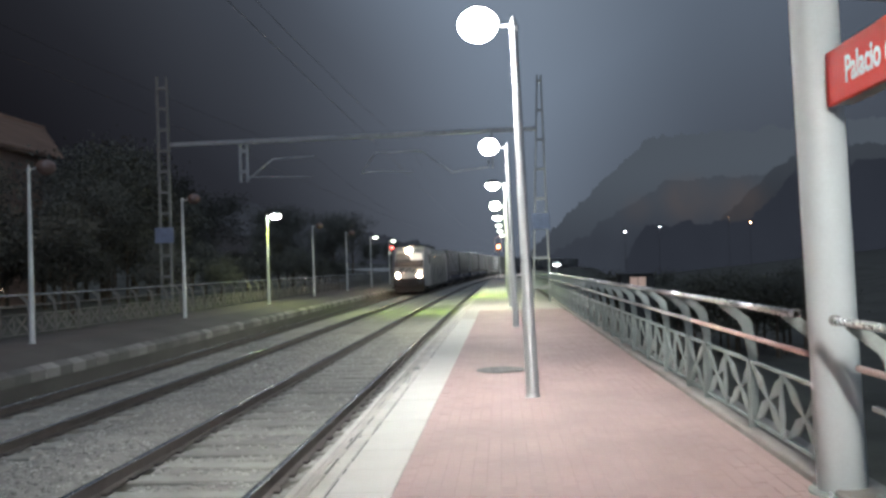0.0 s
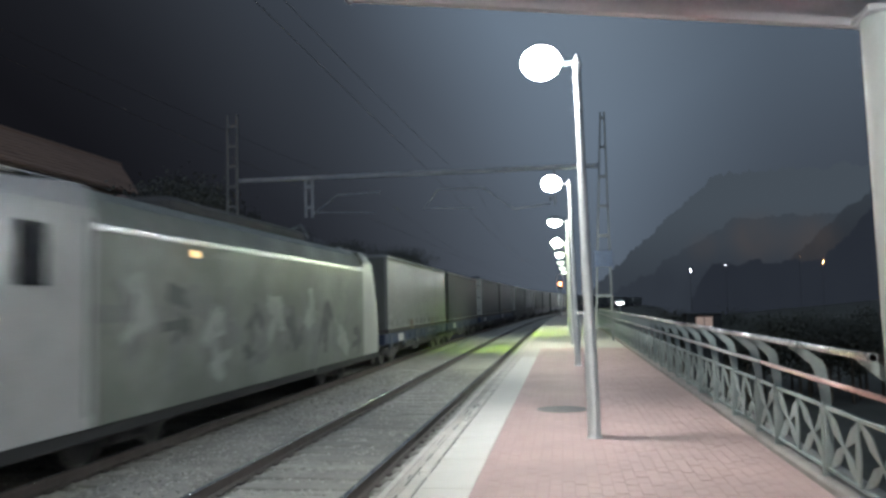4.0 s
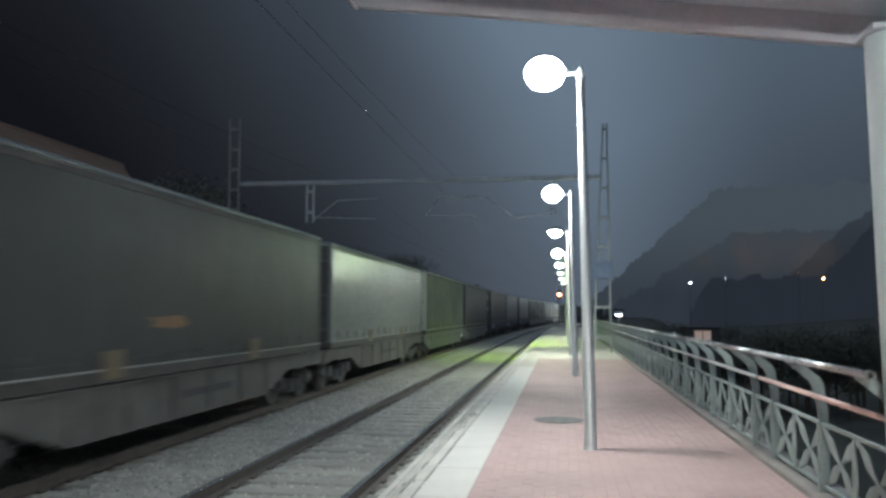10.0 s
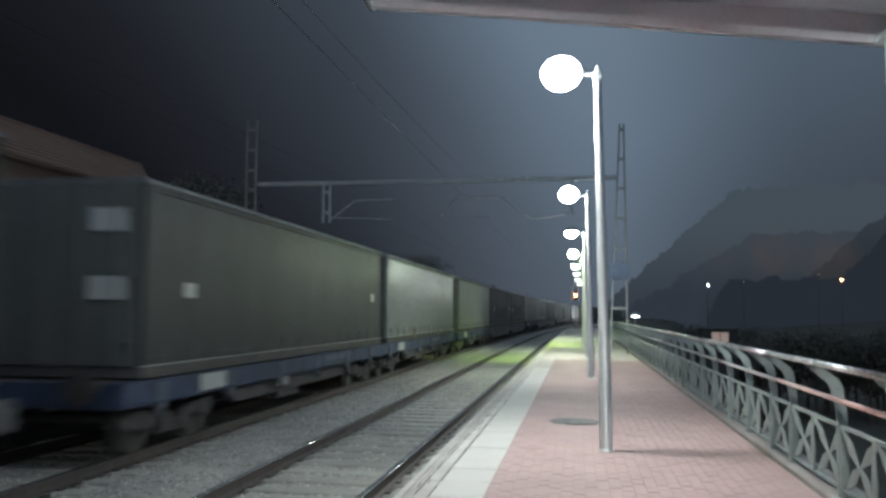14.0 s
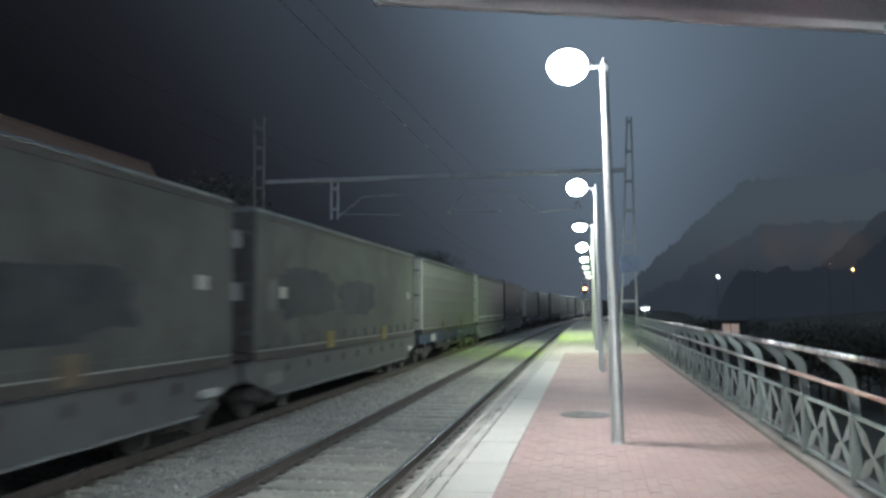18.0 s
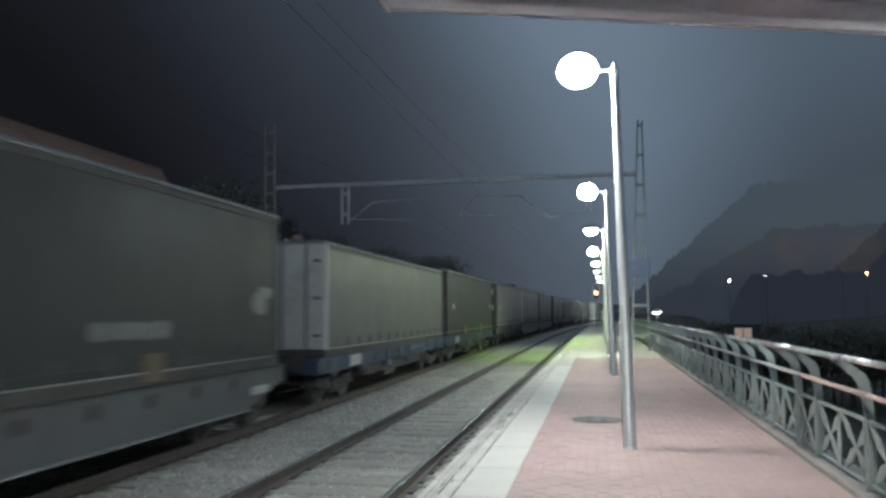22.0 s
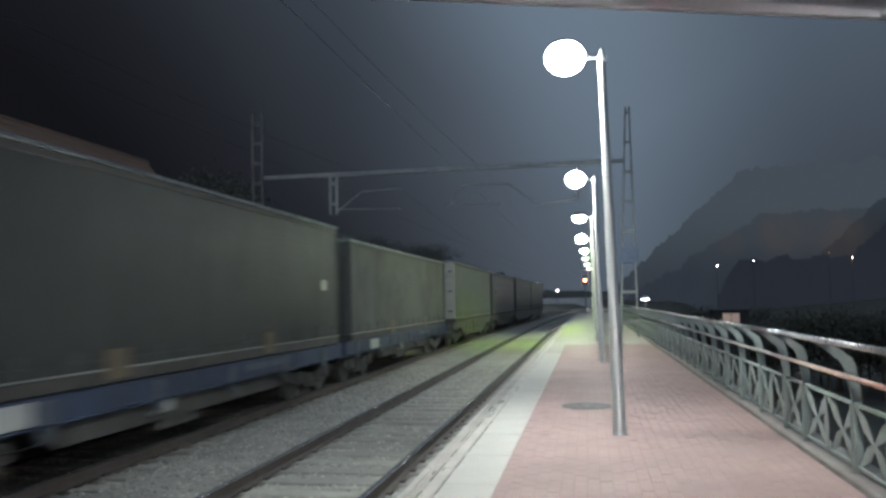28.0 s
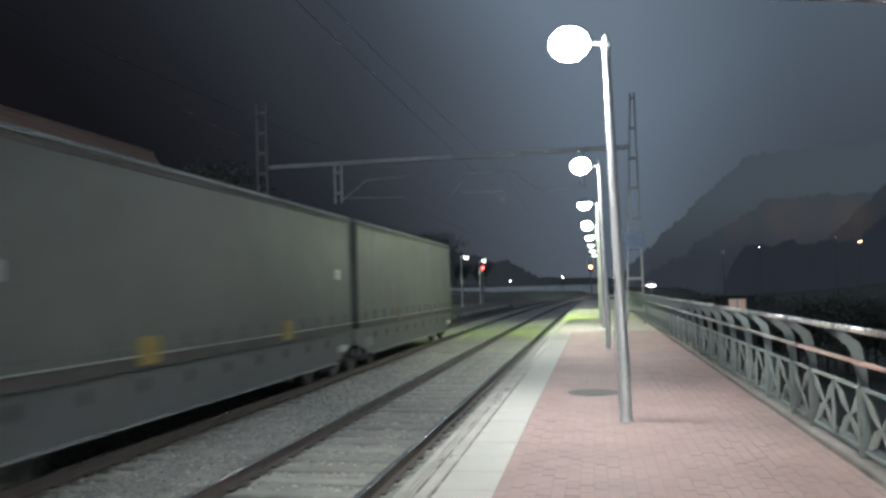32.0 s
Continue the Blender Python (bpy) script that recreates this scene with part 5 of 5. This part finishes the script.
def build_wagon(kind):
    label = {"blue": "dirty blue container flat wagon with bogies", "belly": "grey flat wagon with deep fish-belly side sills",
             "holes": "grey pocket wagon with round holes in its side sill", "dark": "dark grimy container flat wagon"}[kind]
    w = thing("flat_wagon", Matrix(), label, "railway wagon", "flat wagons of the train")
    L = H + 0.35
    m = {"blue": M_blue, "belly": M_belly, "holes": M_grey_wagon, "dark": M_dark_frame}[kind]
    for s in (1, -1):
        if kind in ("blue", "dark"):
            part("side_sill", Geo().box(*sorted((s * 1.12, s * 1.24)), -L, L, 0.18, 0.50, 0.012), m, w)
            part("sill_flange", Geo().box(*sorted((s * 1.10, s * 1.29)), -L, L, 0.16, 0.185), m, w)
            poly = [(-3.9, 0.157), (-3.3, -0.14), (3.3, -0.14), (3.9, 0.157)]
            part("truss_sill", Geo().prism(poly, "x", s * 1.1 - 0.03, s * 1.1 + 0.03), M_dark_frame, w)
            for k in range(7):
                y = -3.9 + k * 1.3
                part("sill_rib", Geo().box(*sorted((s * 1.15, s * 1.255)), y - 0.05, y + 0.05, 0.19, 0.49), m, w)
            for k in range(6):
                y = -6.1 + k * 2.35
                pk = part("stanchion_pocket", Geo().prism([(y - 0.13, 0.44), (y + 0.13, 0.44), (y + 0.13, 0.10), (y + 0.07, -0.02), (y - 0.07, -0.02), (y - 0.13, 0.10)], "x", s * 1.20, s * 1.268), M_pocket if kind == "blue" else M_dark_frame, w)
                part("tie_ring", Geo().tube([(s * 1.275, y - 0.06, 0.06), (s * 1.285, y, -0.06), (s * 1.275, y + 0.06, 0.06)], 0.014, 6), M_wheel, pk)
            part("brake_gear", Geo().box(*sorted((s * 0.8, s * 1.05)), -1.0, 0.2, -0.32, 0.0, 0.03), M_dark_frame, w)
            part("data_board", Geo().box(*sorted((s * 1.256, s * 1.27)), -4.9, -4.0, 0.20, 0.46), M_white_plate if kind == "blue" else M_dark_frame, w, "white data board")
            part("lettering_bar", Geo().box(*sorted((s * 1.241, s * 1.247)), 1.5, 3.6, 0.30, 0.42), M_faint, w, "faint stencilled lettering, unreadable")
            part("white_board", Geo().box(*sorted((s * 1.20, s * 1.26)), -1.5, -0.98, -0.02, 0.15, 0.01), M_board if kind == "blue" else M_dark_frame, w, "board under the sill")
        elif kind == "belly":
            poly = [(-L, 0.46), (-L, 0.20), (-4.6, 0.20), (-3.9, -0.02), (-3.3, -0.20), (3.3, -0.20), (3.9, -0.02), (4.6, 0.20), (L, 0.20), (L, 0.46)]
            part("side_sill", Geo().prism(poly, "x", s * 1.2 - 0.03, s * 1.2 + 0.03), m, w)
            part("sill_flange", Geo().box(*sorted((s * 1.12, s * 1.285)), -L, L, 0.462, 0.50), m, w)
            for k in range(6):
                y = -3.25 + k * 1.3
                part("sill_rib", Geo().box(*sorted((s * 1.2, s * 1.262)), y - 0.04, y + 0.04, -0.16, 0.455), m, w)
            part("lettering_bar", Geo().box(*sorted((s * 1.231, s * 1.237)), -0.4, 1.6, 0.10, 0.22), M_mark, w, "dark stencilled lettering, unreadable")
        else:
            part("side_sill", Geo().prism([(-L, 0.50), (-L, 0.22), (-5.6, -0.16), (5.6, -0.16), (L, 0.22), (L, 0.50)], "x", s * 1.2 - 0.03, s * 1.2 + 0.03), m, w)
            # pale metal on the lower flange stands in for a glint
            part("sill_flange", Geo().box(*sorted((s * 1.12, s * 1.29)), -5.6, 5.6, -0.19, -0.163), M_galv, w, "lower flange in pale metal for its glint")
            part("sill_top", Geo().box(*sorted((s * 1.12, s * 1.28)), -L, L, 0.503, 0.515), m, w)
            for k in range(9):
                y = -5.0 + k * 1.25
                part("hole", Geo().tube([(s * 1.205, y, 0.30), (s * 1.236, y, 0.30)], 0.10, 14), M_black, w, "round dark hole")
            part("lettering_bar", Geo().box(*sorted((s * 1.231, s * 1.237)), -6.1, -5.3, 0.02, 0.26), M_tag, w, "pale data patch, unreadable")
            part("tie_hook", Geo().box(*sorted((s * 1.2, s * 1.30)), 5.7, 6.3, 0.06, 0.2, 0.02), M_white_plate, w)
        share("buffer", BUFFER, w, pose(s * 0.88, -L, 0.48 - 0.02))
    part("deck", Geo().box(-1.09, 1.09, -L, L, 0.30, 0.49), M_dark_frame, w)
    part("end_beam", Geo().box(-1.25, 1.25, -L - 0.06, -L - 0.003, 0.15, 0.50, 0.01), m, w)
    part("end_beam", Geo().box(-1.25, 1.25, L + 0.003, L + 0.06, 0.15, 0.50, 0.01), m, w)
    for y in (-L + 1.7, L - 1.7):
        build_bogie(w, y)
    return w


def build_loco():
    lo = thing("electric_locomotive", Matrix(), "silver-grey electric locomotive with glowing headlights and tagged sides", "locomotive")
    Lh = 9.4
    silver = mat("silver_paint", (0.46, 0.46, 0.45), 0.38, 0.1, 0.12, 1.5, 40, 0.04, stain=0.3, stain_color=(0.25, 0.25, 0.24))
    green = mat("grey_green_side", (0.17, 0.185, 0.16), 0.42, 0.0, 0.25, 0.9, 30, 0.05, stain=0.7, stain_color=(0.30, 0.31, 0.28))
    dark = M_black
    nose = mat("brown_black_band", (0.085, 0.072, 0.068), 0.5, 0, 0.25, 3, 30, 0.05)
    bump = mat("red_brown_bumper", (0.05, 0.037, 0.033), 0.6, 0, 0.3, 3, 30, 0.1)

    def ring(y, w, z0, z1, w_top, crown):
        return [(-w, y, z0), (w, y, z0), (w, y, z1 - 0.55), (w_top, y, z1 - 0.12), (w_top * 0.8, y, z1 + crown), (-w_top * 0.8, y, z1 + crown), (-w_top, y, z1 - 0.12), (-w, y, z1 - 0.55)]
    # two cabs: a raked front with the nose lowest and foremost
    for e in (-1, 1):
        front = Geo()
        prof = [(0.0, 0.05), (0.02, 0.7), (0.14, 1.50), (0.22, 1.62), (0.72, 2.72), (1.0, 2.95), (1.5, 3.03)]
        rows = []
        for u, z in prof:
            w = 1.46 - 0.10 * max(0.0, (0.8 - u))
            if z > 2.7:
                w -= (z - 2.7) * 0.45
            rows.append([(-w + 0.26, e * (Lh - u), z), (-w * 0.4, e * (Lh - u + 0.07), z), (w * 0.4, e * (Lh - u + 0.07), z), (w - 0.26, e * (Lh - u), z)])
        part("cab_front", front.loft(rows, False, False), silver, lo)
        for s in (-1, 1):
            side = Geo()
            strip = []
            for u, z in prof:
                w = 1.46 - 0.10 * max(0.0, (0.8 - u))
                wt = 1.46
                if z > 2.7:
                    w -= (z - 2.7) * 0.45
                    wt -= (z - 2.7) * 0.45
                strip.append([(s * (w - 0.26), e * (Lh - u), z), (s * (wt - 0.03), e * (Lh - u - 0.75), z), (s * wt, e * (Lh - 2.7), z)])
            part("cab_side", side.loft(strip, False, False), silver, lo)
            if e < 0:
                part("side_window", Geo().box(*sorted((s * 1.455, s * 1.475)), -Lh + 1.25, -Lh + 1.75, 1.75, 2.45, 0.008), M_window, lo, "dark cab side window")
                part("door_seam", Geo().box(*sorted((s * 1.455, s * 1.468)), -Lh + 2.55, -Lh + 2.58, 0.2, 2.6), dark, lo)
        part("cab_roof", Geo().prism([(-1.27, 3.02), (1.27, 3.02), (1.0, 3.11), (-1.0, 3.11)], "y", *sorted((e * (Lh - 1.4), e * (Lh - 2.7)))), silver, lo)
        # windscreens lie on the rake between the dark band and the brow
        for s in (-1, 1):
            g = Geo()
            y0, z0, y1, z1 = e * (Lh - 0.29), 2.04, e * (Lh - 0.53), 2.60
            g.loft([[(s * 0.10, y0, z0), (s * 1.04, y0 - e * 0.06, z0), (s * 0.99, y1 - e * 0.06, z1), (s * 0.10, y1, z1)],
                    [(s * 0.10, y0 - e * 0.06, z0), (s * 1.04, y0 - e * 0.12, z0), (s * 0.99, y1 - e * 0.12, z1), (s * 0.10, y1 - e * 0.06, z1)]])
            m = M_window
            if e < 0:
                m = glow("lit_windscreen", (1.0, 0.93, 0.80), 0.75 if s > 0 else 0.09)
                m.node_tree.nodes["Principled BSDF"].inputs["Base Color"].default_value = (0.03, 0.03, 0.03, 1)
            part("windscreen", g, m, lo, "lit cab windscreen" if e < 0 else "")
        part("mullion", Geo().bar((0, e * (Lh - 0.26), 2.02), (0, e * (Lh - 0.50), 2.60), 0.13, 0.10, (0, 1, 0)), dark, lo)
        part("screen_frame", Geo().bar((-1.07, e * (Lh - 0.29), 2.02), (1.07, e * (Lh - 0.29), 2.02), 0.05, 0.10, (0, 1, 0)), dark, lo)
        g = Geo().loft([[(-1.1, e * (Lh - 0.10), 1.54), (1.1, e * (Lh - 0.10), 1.54), (1.1, e * (Lh - 0.33), 1.99), (-1.1, e * (Lh - 0.33), 1.99)],
                        [(-1.1, e * (Lh + 0.01), 1.54), (1.1, e * (Lh + 0.01), 1.54), (1.1, e * (Lh - 0.23), 1.99), (-1.1, e * (Lh - 0.23), 1.99)]])
        part("nose_band", g, nose, lo, "dark band below the windscreens")
        for s in (-1, 1):
            lamp = part("headlight_housing", Geo().box(*sorted((s * 0.60, s * 1.04)), *sorted((e * (Lh - 0.02), e * (Lh + 0.06))), 0.74, 1.05, 0.02), dark, lo)
            part("headlight", Geo().tube([(s * 0.82, e * (Lh + 0.05), 0.90), (s * 0.82, e * (Lh + 0.085), 0.90), (s * 0.82, e * (Lh + 0.10), 0.90)], 0.145, 18), glow("headlight_glow", (1.0, 0.76, 0.50), 260.0) if e < 0 else dark, lamp, "glowing warm headlight" if e < 0 else "")
            share("buffer", BUFFER, lo, pose(s * 0.88, e * (Lh - 0.05), 0.46, 0, 0, 0 if e < 0 else 180))
        top = part("roof_lamp_housing", Geo().box(-0.34, 0.34, *sorted((e * (Lh - 0.72), e * (Lh - 0.52))), 2.64, 2.92, 0.02), dark, lo)
        part("roof_lamp", Geo().tube([(0, e * (Lh - 0.54), 2.78), (0, e * (Lh - 0.47), 2.78), (0, e * (Lh - 0.44), 2.78)], 0.195, 18), bpy.data.materials["headlight_glow"] if e < 0 else dark, top, "glowing warm roof headlight" if e < 0 else "")
        part("bumper", Geo().box(-1.2, 1.2, *sorted((e * (Lh - 0.3), e * (Lh + 0.09))), 0.02, 0.66, 0.03), bump, lo)
        part("snow_plough", Geo().box(-1.15, 1.15, *sorted((e * (Lh - 0.5), e * (Lh - 0.15))), -0.38, 0.04, 0.03), bump, lo)
    body = [ring(y, 1.46, 0.05, 3.0, 1.30, 0.05) for y in (-Lh + 2.7, Lh - 2.7)]
    part("machine_room", Geo().loft(body), green, lo, "grey-green sides with sprayed tags")
    for s in (1, -1):
        part("cant_rail", Geo().box(*sorted((s * 1.40, s * 1.475)), -Lh + 2.7, Lh - 2.7, 2.46, 2.55, 0.01), M_alu, lo, "pale line under the roof")
        part("underframe", Geo().box(*sorted((s * 1.2, s * 1.42)), -Lh + 0.6, Lh - 0.6, -0.12, 0.045, 0.02), dark, lo)
        for k in range(3):
            y = -4.6 + k * 3.4
            part("vent_grille", Geo().box(*sorted((s * 1.462, s * 1.472)), y, y + 2.2, 1.85, 2.28, 0.004), green, lo)
        rg = random.Random(5)
        for k in range(20):
            y, z = -6.2 + k * 0.62 + rg.uniform(-0.3, 0.3), rg.uniform(0.55, 1.55)
            g = Geo()
            for q in range(6):
                a0, a1 = rg.uniform(0, 6.28), rg.uniform(0, 6.28)
                r0 = rg.uniform(0.3, 0.65)
                lay = s * (1.4635 + 0.0005 * k)
                g.bar((lay, y + r0 * math.cos(a0), z + r0 * math.sin(a0)), (lay, y + r0 * math.cos(a1), z + r0 * math.sin(a1)), rg.uniform(0.10, 0.30), 0.003 + 0.0007 * q)
            part("sprayed_tag", g, (M_tag, M_pale_tag, M_tag, M_grey_wagon)[k % 4], lo, "faded sprayed tag, unreadable")
    for k, (x0, x1, z0, z1) in enumerate(((-0.78, -0.55, 1.12, 1.48), (-0.5, -0.38, 1.15, 1.5), (-0.3, 0.0, 1.12, 1.42), (0.08, 0.16, 1.15, 1.5), (0.25, 0.6, 1.12, 1.46))):
        part("sprayed_tag", Geo().bar((x0, -Lh - 0.02, z0), (x1, -Lh + 0.03, z1), 0.12, 0.006, (0, 1, 0)), M_mark, lo, "dark sprayed tag, unreadable")
    part("side_lamp", Geo().box(1.476, 1.50, -4.08, -3.92, 2.27, 2.37), glow("amber_side_lamp", (1.0, 0.62, 0.2), 2.0), lo, "small amber lamp")
    part("roof_box", Geo().box(-0.8, 0.8, -3.5, 3.5, 3.06, 3.35, 0.08), M_dark_frame, lo)
    for y in (-5.2, 5.2):
        build_bogie(lo, y)
    pan = Geo().tube([(-0.5, 4.6, 3.3), (0, 5.6, 3.75), (0.5, 4.6, 3.3)], 0.03, 6)
    part("pantograph", pan, M_galv, lo)
    return lo


# fronts of the swap bodies, measured back along the train
S_LOCO = 60.9
CONSIST = [
    # front, curtain, wagon, doors, stripe, marks, plates
    (81.1, "pale", "blue", "grey", False, [(4.6, 5.6, 1.6, 2.2, M_logo)], False),
    (95.7, "dark", "blue", "dark", False, [], False),
    (112.2, "mid", "blue", "light", False, [], False),
    (126.6, "mid", "blue", "dark", False, [], True),
    (142.3, "dark", "belly", "light", False, [(-1.5, -0.4, 0.7, 0.86, M_orange_mark)], False),
    (156.7, "pale", "belly", "dark", False, [(4.6, 5.6, 1.6, 2.2, M_logo)], False),
    (171.2, "dirty", "holes", "light", False, [], False),
    (185.8, "dark", "holes", "dark", False, [], False),
    (202.1, "dark", "blue", "grey", False, [], True),
    (216.3, "pale", "blue", "dark", False, [], False),
    (232.0, "grey", "blue", "dark", False, [(4.6, 5.6, 1.6, 2.2, M_logo)], False),
    (247.0, "dirty", "holes", "dark", False, [(-4.6, -1.8, 0.6, 1.3, M_navy), (-1.2, 3.9, 0.55, 1.45, M_navy)], True),
    (261.4, "dirty", "holes", "dark", False, [(-5.6, -2.2, 0.78, 1.75, M_navy), (-1.9, 1.6, 0.82, 1.6, M_navy), (-6.2, -5.7, 0.9, 1.5, M_grey_wagon)], True),
    (276.1, "ribbed", "blue", "light", False, [], False),
    (291.0, "ribbed", "holes", "light", True, [], False),
    (305.2, "dark", "holes", "grey", False, [(1.1 + 0.36 * k, 1.38 + 0.36 * k, 0.62, 0.85, M_tag) for k in range(5)] + [(5.6, 6.15, 0.95, 1.3, M_tag), (5.8, 6.4, 1.2, 1.42, M_tag)], False),
    (321.3, "mid", "blue", "light", False, [], False),
    (335.7, "dark", "blue", "dark", False, [], True),
    (351.8, "grey", "dark", "dark", False, [], True),
    (366.5, "grey", "holes", "light", False, [(-4.2, -3.0, 1.2, 1.5, M_orange_mark)], False),
    (381.0, "mid", "holes", "grey", False, [], False),
    (396.6, "dark", "blue", "dark", False, [], True),
    (411.1, "dirty", "blue", "grey", False, [], False),
    (427.0, "mid", "belly", "light", False, [], False),
    (441.8, "ribbed", "belly", "dark", False, [(-5.6, -4.8, 1.4, 1.6, M_mark)], False),
    (456.9, "mid", "holes", "dark", False, [], True),
    (470.9, "mid", "holes", "grey", False, [], False),
]


def travelled(t):
    """How far the train has come at t seconds; it gathers speed slightly."""
    u = t / 32.0
    return 13.624 * t - 0.0077 * 32 * u * u + 0.4329 * 32 * u ** 3 + 0.0544 * 32 * u ** 4


bodies, wagons = [], []
wagon_kinds, body_kinds = {}, {}
# the lifting plates are bright on some bodies, missing on others and faded on the rest
LIFT = {3: "yellow", 7: "", 8: "", 10: "yellow", 12: "yellow", 16: "", 17: "yellow", 18: "yellow", 24: "", 25: "yellow"}
for k, (front, curtain, wagon, doors, stripe, marks, plates) in enumerate(CONSIST):
    lift = LIFT.get(k, "ochre")
    if wagon in wagon_kinds:
        wagons.append(copy_thing(wagon_kinds[wagon], Matrix()))
    else:
        wagon_kinds[wagon] = build_wagon(wagon)
        wagons.append(wagon_kinds[wagon])
    key = (curtain, doors, stripe, plates, lift, tuple(m[:4] for m in marks))
    if key in body_kinds:
        bodies.append(copy_thing(body_kinds[key], Matrix()))
    else:
        body_kinds[key] = build_body(curtain, doors, stripe, marks, plates, lift)
        bodies.append(body_kinds[key])
# some bodies are lower than the rest
LOWER = {0: 0.12, 1: 0.14, 5: 0.05, 6: 0.03, 16: 0.24, 17: 0.125, 18: 0.04, 20: 0.045, 22: 0.21, 23: 0.035, 24: 0.08}
for k, body in enumerate(bodies):
    body.scale = (1.0, 1.0, 1.0 - LOWER.get(k, 0.0) / 2.77)
loco = build_loco()


# ---- sleepers and paving, piece by piece ----
def build_sleepers():
    outline = [(-0.13, -0.93), (0.13, -0.93), (0.12, -0.725), (0.10, -0.708), (-0.10, -0.708), (-0.12, -0.725)]
    me = Geo().loft([[(x, p[0], p[1] - dz) for p in outline] for x, dz in ((-1.3, 0.01), (-1.27, 0.0), (-0.35, 0.008), (0.35, 0.008), (1.27, 0.0), (1.3, 0.01))]).mesh("sleeper")
    me.materials.append(M_sleeper)
    clip = Geo()
    for s in (-1, 1):
        for o in (-1, 1):
            clip.box(s * 0.867 + o * 0.085 - 0.035, s * 0.867 + o * 0.085 + 0.035, -0.07, 0.07, -0.709, -0.682, 0.006)
    clip_me = clip.mesh("rail_clips")
    clip_me.materials.append(M_rail)
    r = random.Random(8)
    for tr, c, d0, d1 in ((track_near, NEAR_TRACK, 2.4, 62.0), (track_far, FAR_TRACK, 3.0, 62.0)):
        d = d0
        while d < d1:
            sl = share("sleeper", me, tr, at(c + r.uniform(-0.015, 0.015), d, r.uniform(-0.006, 0.004), r.uniform(-0.4, 0.4)))
            if d < 30:
                share("rail_clips", clip_me, sl)
            d += 0.6
        rest = Geo()
        while d < 260:
            x, y, a = along(c, d)
            rest.box(x - 1.3, x + 1.3, y - 0.13, y + 0.13, -0.93, -0.712)
            d += 0.6
        tagged(part("far_sleepers", rest, M_sleeper, tr), kind="stuff")


def build_edge():
    r = random.Random(3)
    slab = Geo()
    grooves = (-1.385, -1.345, -1.305)
    x0, x1 = EDGE, STRIP - 0.02
    prof = [(x0, -0.11), (x1, -0.11), (x1, -0.008), (x1 - 0.006, 0.0)]
    for gx in reversed(grooves):
        prof += [(gx + 0.010, 0.0), (gx + 0.008, -0.028), (gx - 0.008, -0.028), (gx - 0.010, 0.0)]
    prof += [(x0 + 0.012, 0.0), (x0, -0.012)]
    slab.loft([[(x, y, z) for x, z in prof] for y in (0.004, 0.996)])
    me = slab.mesh("edge_slab")
    me.materials.append(M_coping)
    for k in range(-6, 86):
        share("edge_slab", me, platform, at(0, float(k), r.uniform(-0.003, 0.003), r.uniform(-0.08, 0.08)))
    white = Geo().box(STRIP, -0.757, 0.001, 0.599, -0.08, 0.001, 0.004).mesh("white_slab")
    white.materials.append(M_white_strip)
    for k in range(-6, 36):
        share("white_slab", white, platform, at(0, 0.4 + k * 0.6, r.uniform(-0.002, 0.002)))
    stone = Geo().prism([(L_EDGE - 0.19, -0.46), (L_EDGE, -0.46), (L_EDGE, -0.275), (L_EDGE - 0.02, -0.26), (L_EDGE - 0.19, -0.185)], "y", 0.012, 0.488).mesh("edge_stone")
    stone.materials.append(M_edge_stone)
    for k in range(4, 164):
        share("edge_stone", stone, platform_opposite, at(0, k * 0.5, r.uniform(-0.006, 0.006), r.uniform(-0.15, 0.15)))


def paver(g, x0, x1, y0, y1, z):
    b = 0.002
    g.add([(x0, y0, -0.02), (x1, y0, -0.02), (x1, y1, -0.02), (x0, y1, -0.02), (x0 + b, y0 + b, z), (x1 - b, y0 + b, z), (x1 - b, y1 - b, z), (x0 + b, y1 - b, z)],
          [(4, 5, 6, 7), (0, 1, 5, 4), (1, 2, 6, 5), (2, 3, 7, 6), (3, 0, 4, 7)])


def build_pavers():
    r = random.Random(2)
    x_lo, x_hi = -0.751, FENCE - 0.102
    one = Geo()
    paver(one, 0.0015, 0.0985, 0.002, 0.198, 0.0)
    me = one.mesh("paver")
    me.materials.append(M_brick)
    rest = Geo()
    col, x = 0, x_lo
    while x < x_hi - 0.03:
        b = min(x + 0.1, x_hi)
        y = 2.6 - (0.1 if col % 2 else 0.0)
        while y < 25.9:
            z = r.uniform(-0.0022, 0.0012)
            if 3.4 <= y < 5.2 and b - x > 0.099:
                share("paver", me, platform, pose(x, y, z))
            else:
                paver(rest, x + 0.0015, b - 0.0015, max(2.6, y + 0.002), y + 0.198, z)
            y += 0.2
        col, x = col + 1, x + 0.1
    tagged(part("pavers", rest, M_brick, platform), kind="stuff")


build_sleepers()
build_edge()
build_pavers()


# ---- what moves ----
def motions():
    times = [float(t) for t in range(33)]
    for (front, *_), body, wagon in zip(CONSIST, bodies, wagons):
        walk(body, [(t, at(FAR_TRACK, front + BOX_L / 2 - travelled(t), DECK_Z)) for t in times])
        walk(wagon, [(t, at(FAR_TRACK, front + BOX_L / 2 - travelled(t))) for t in times])
    walk(loco, [(t, at(FAR_TRACK, S_LOCO + 9.45 - travelled(t))) for t in times])


motions()
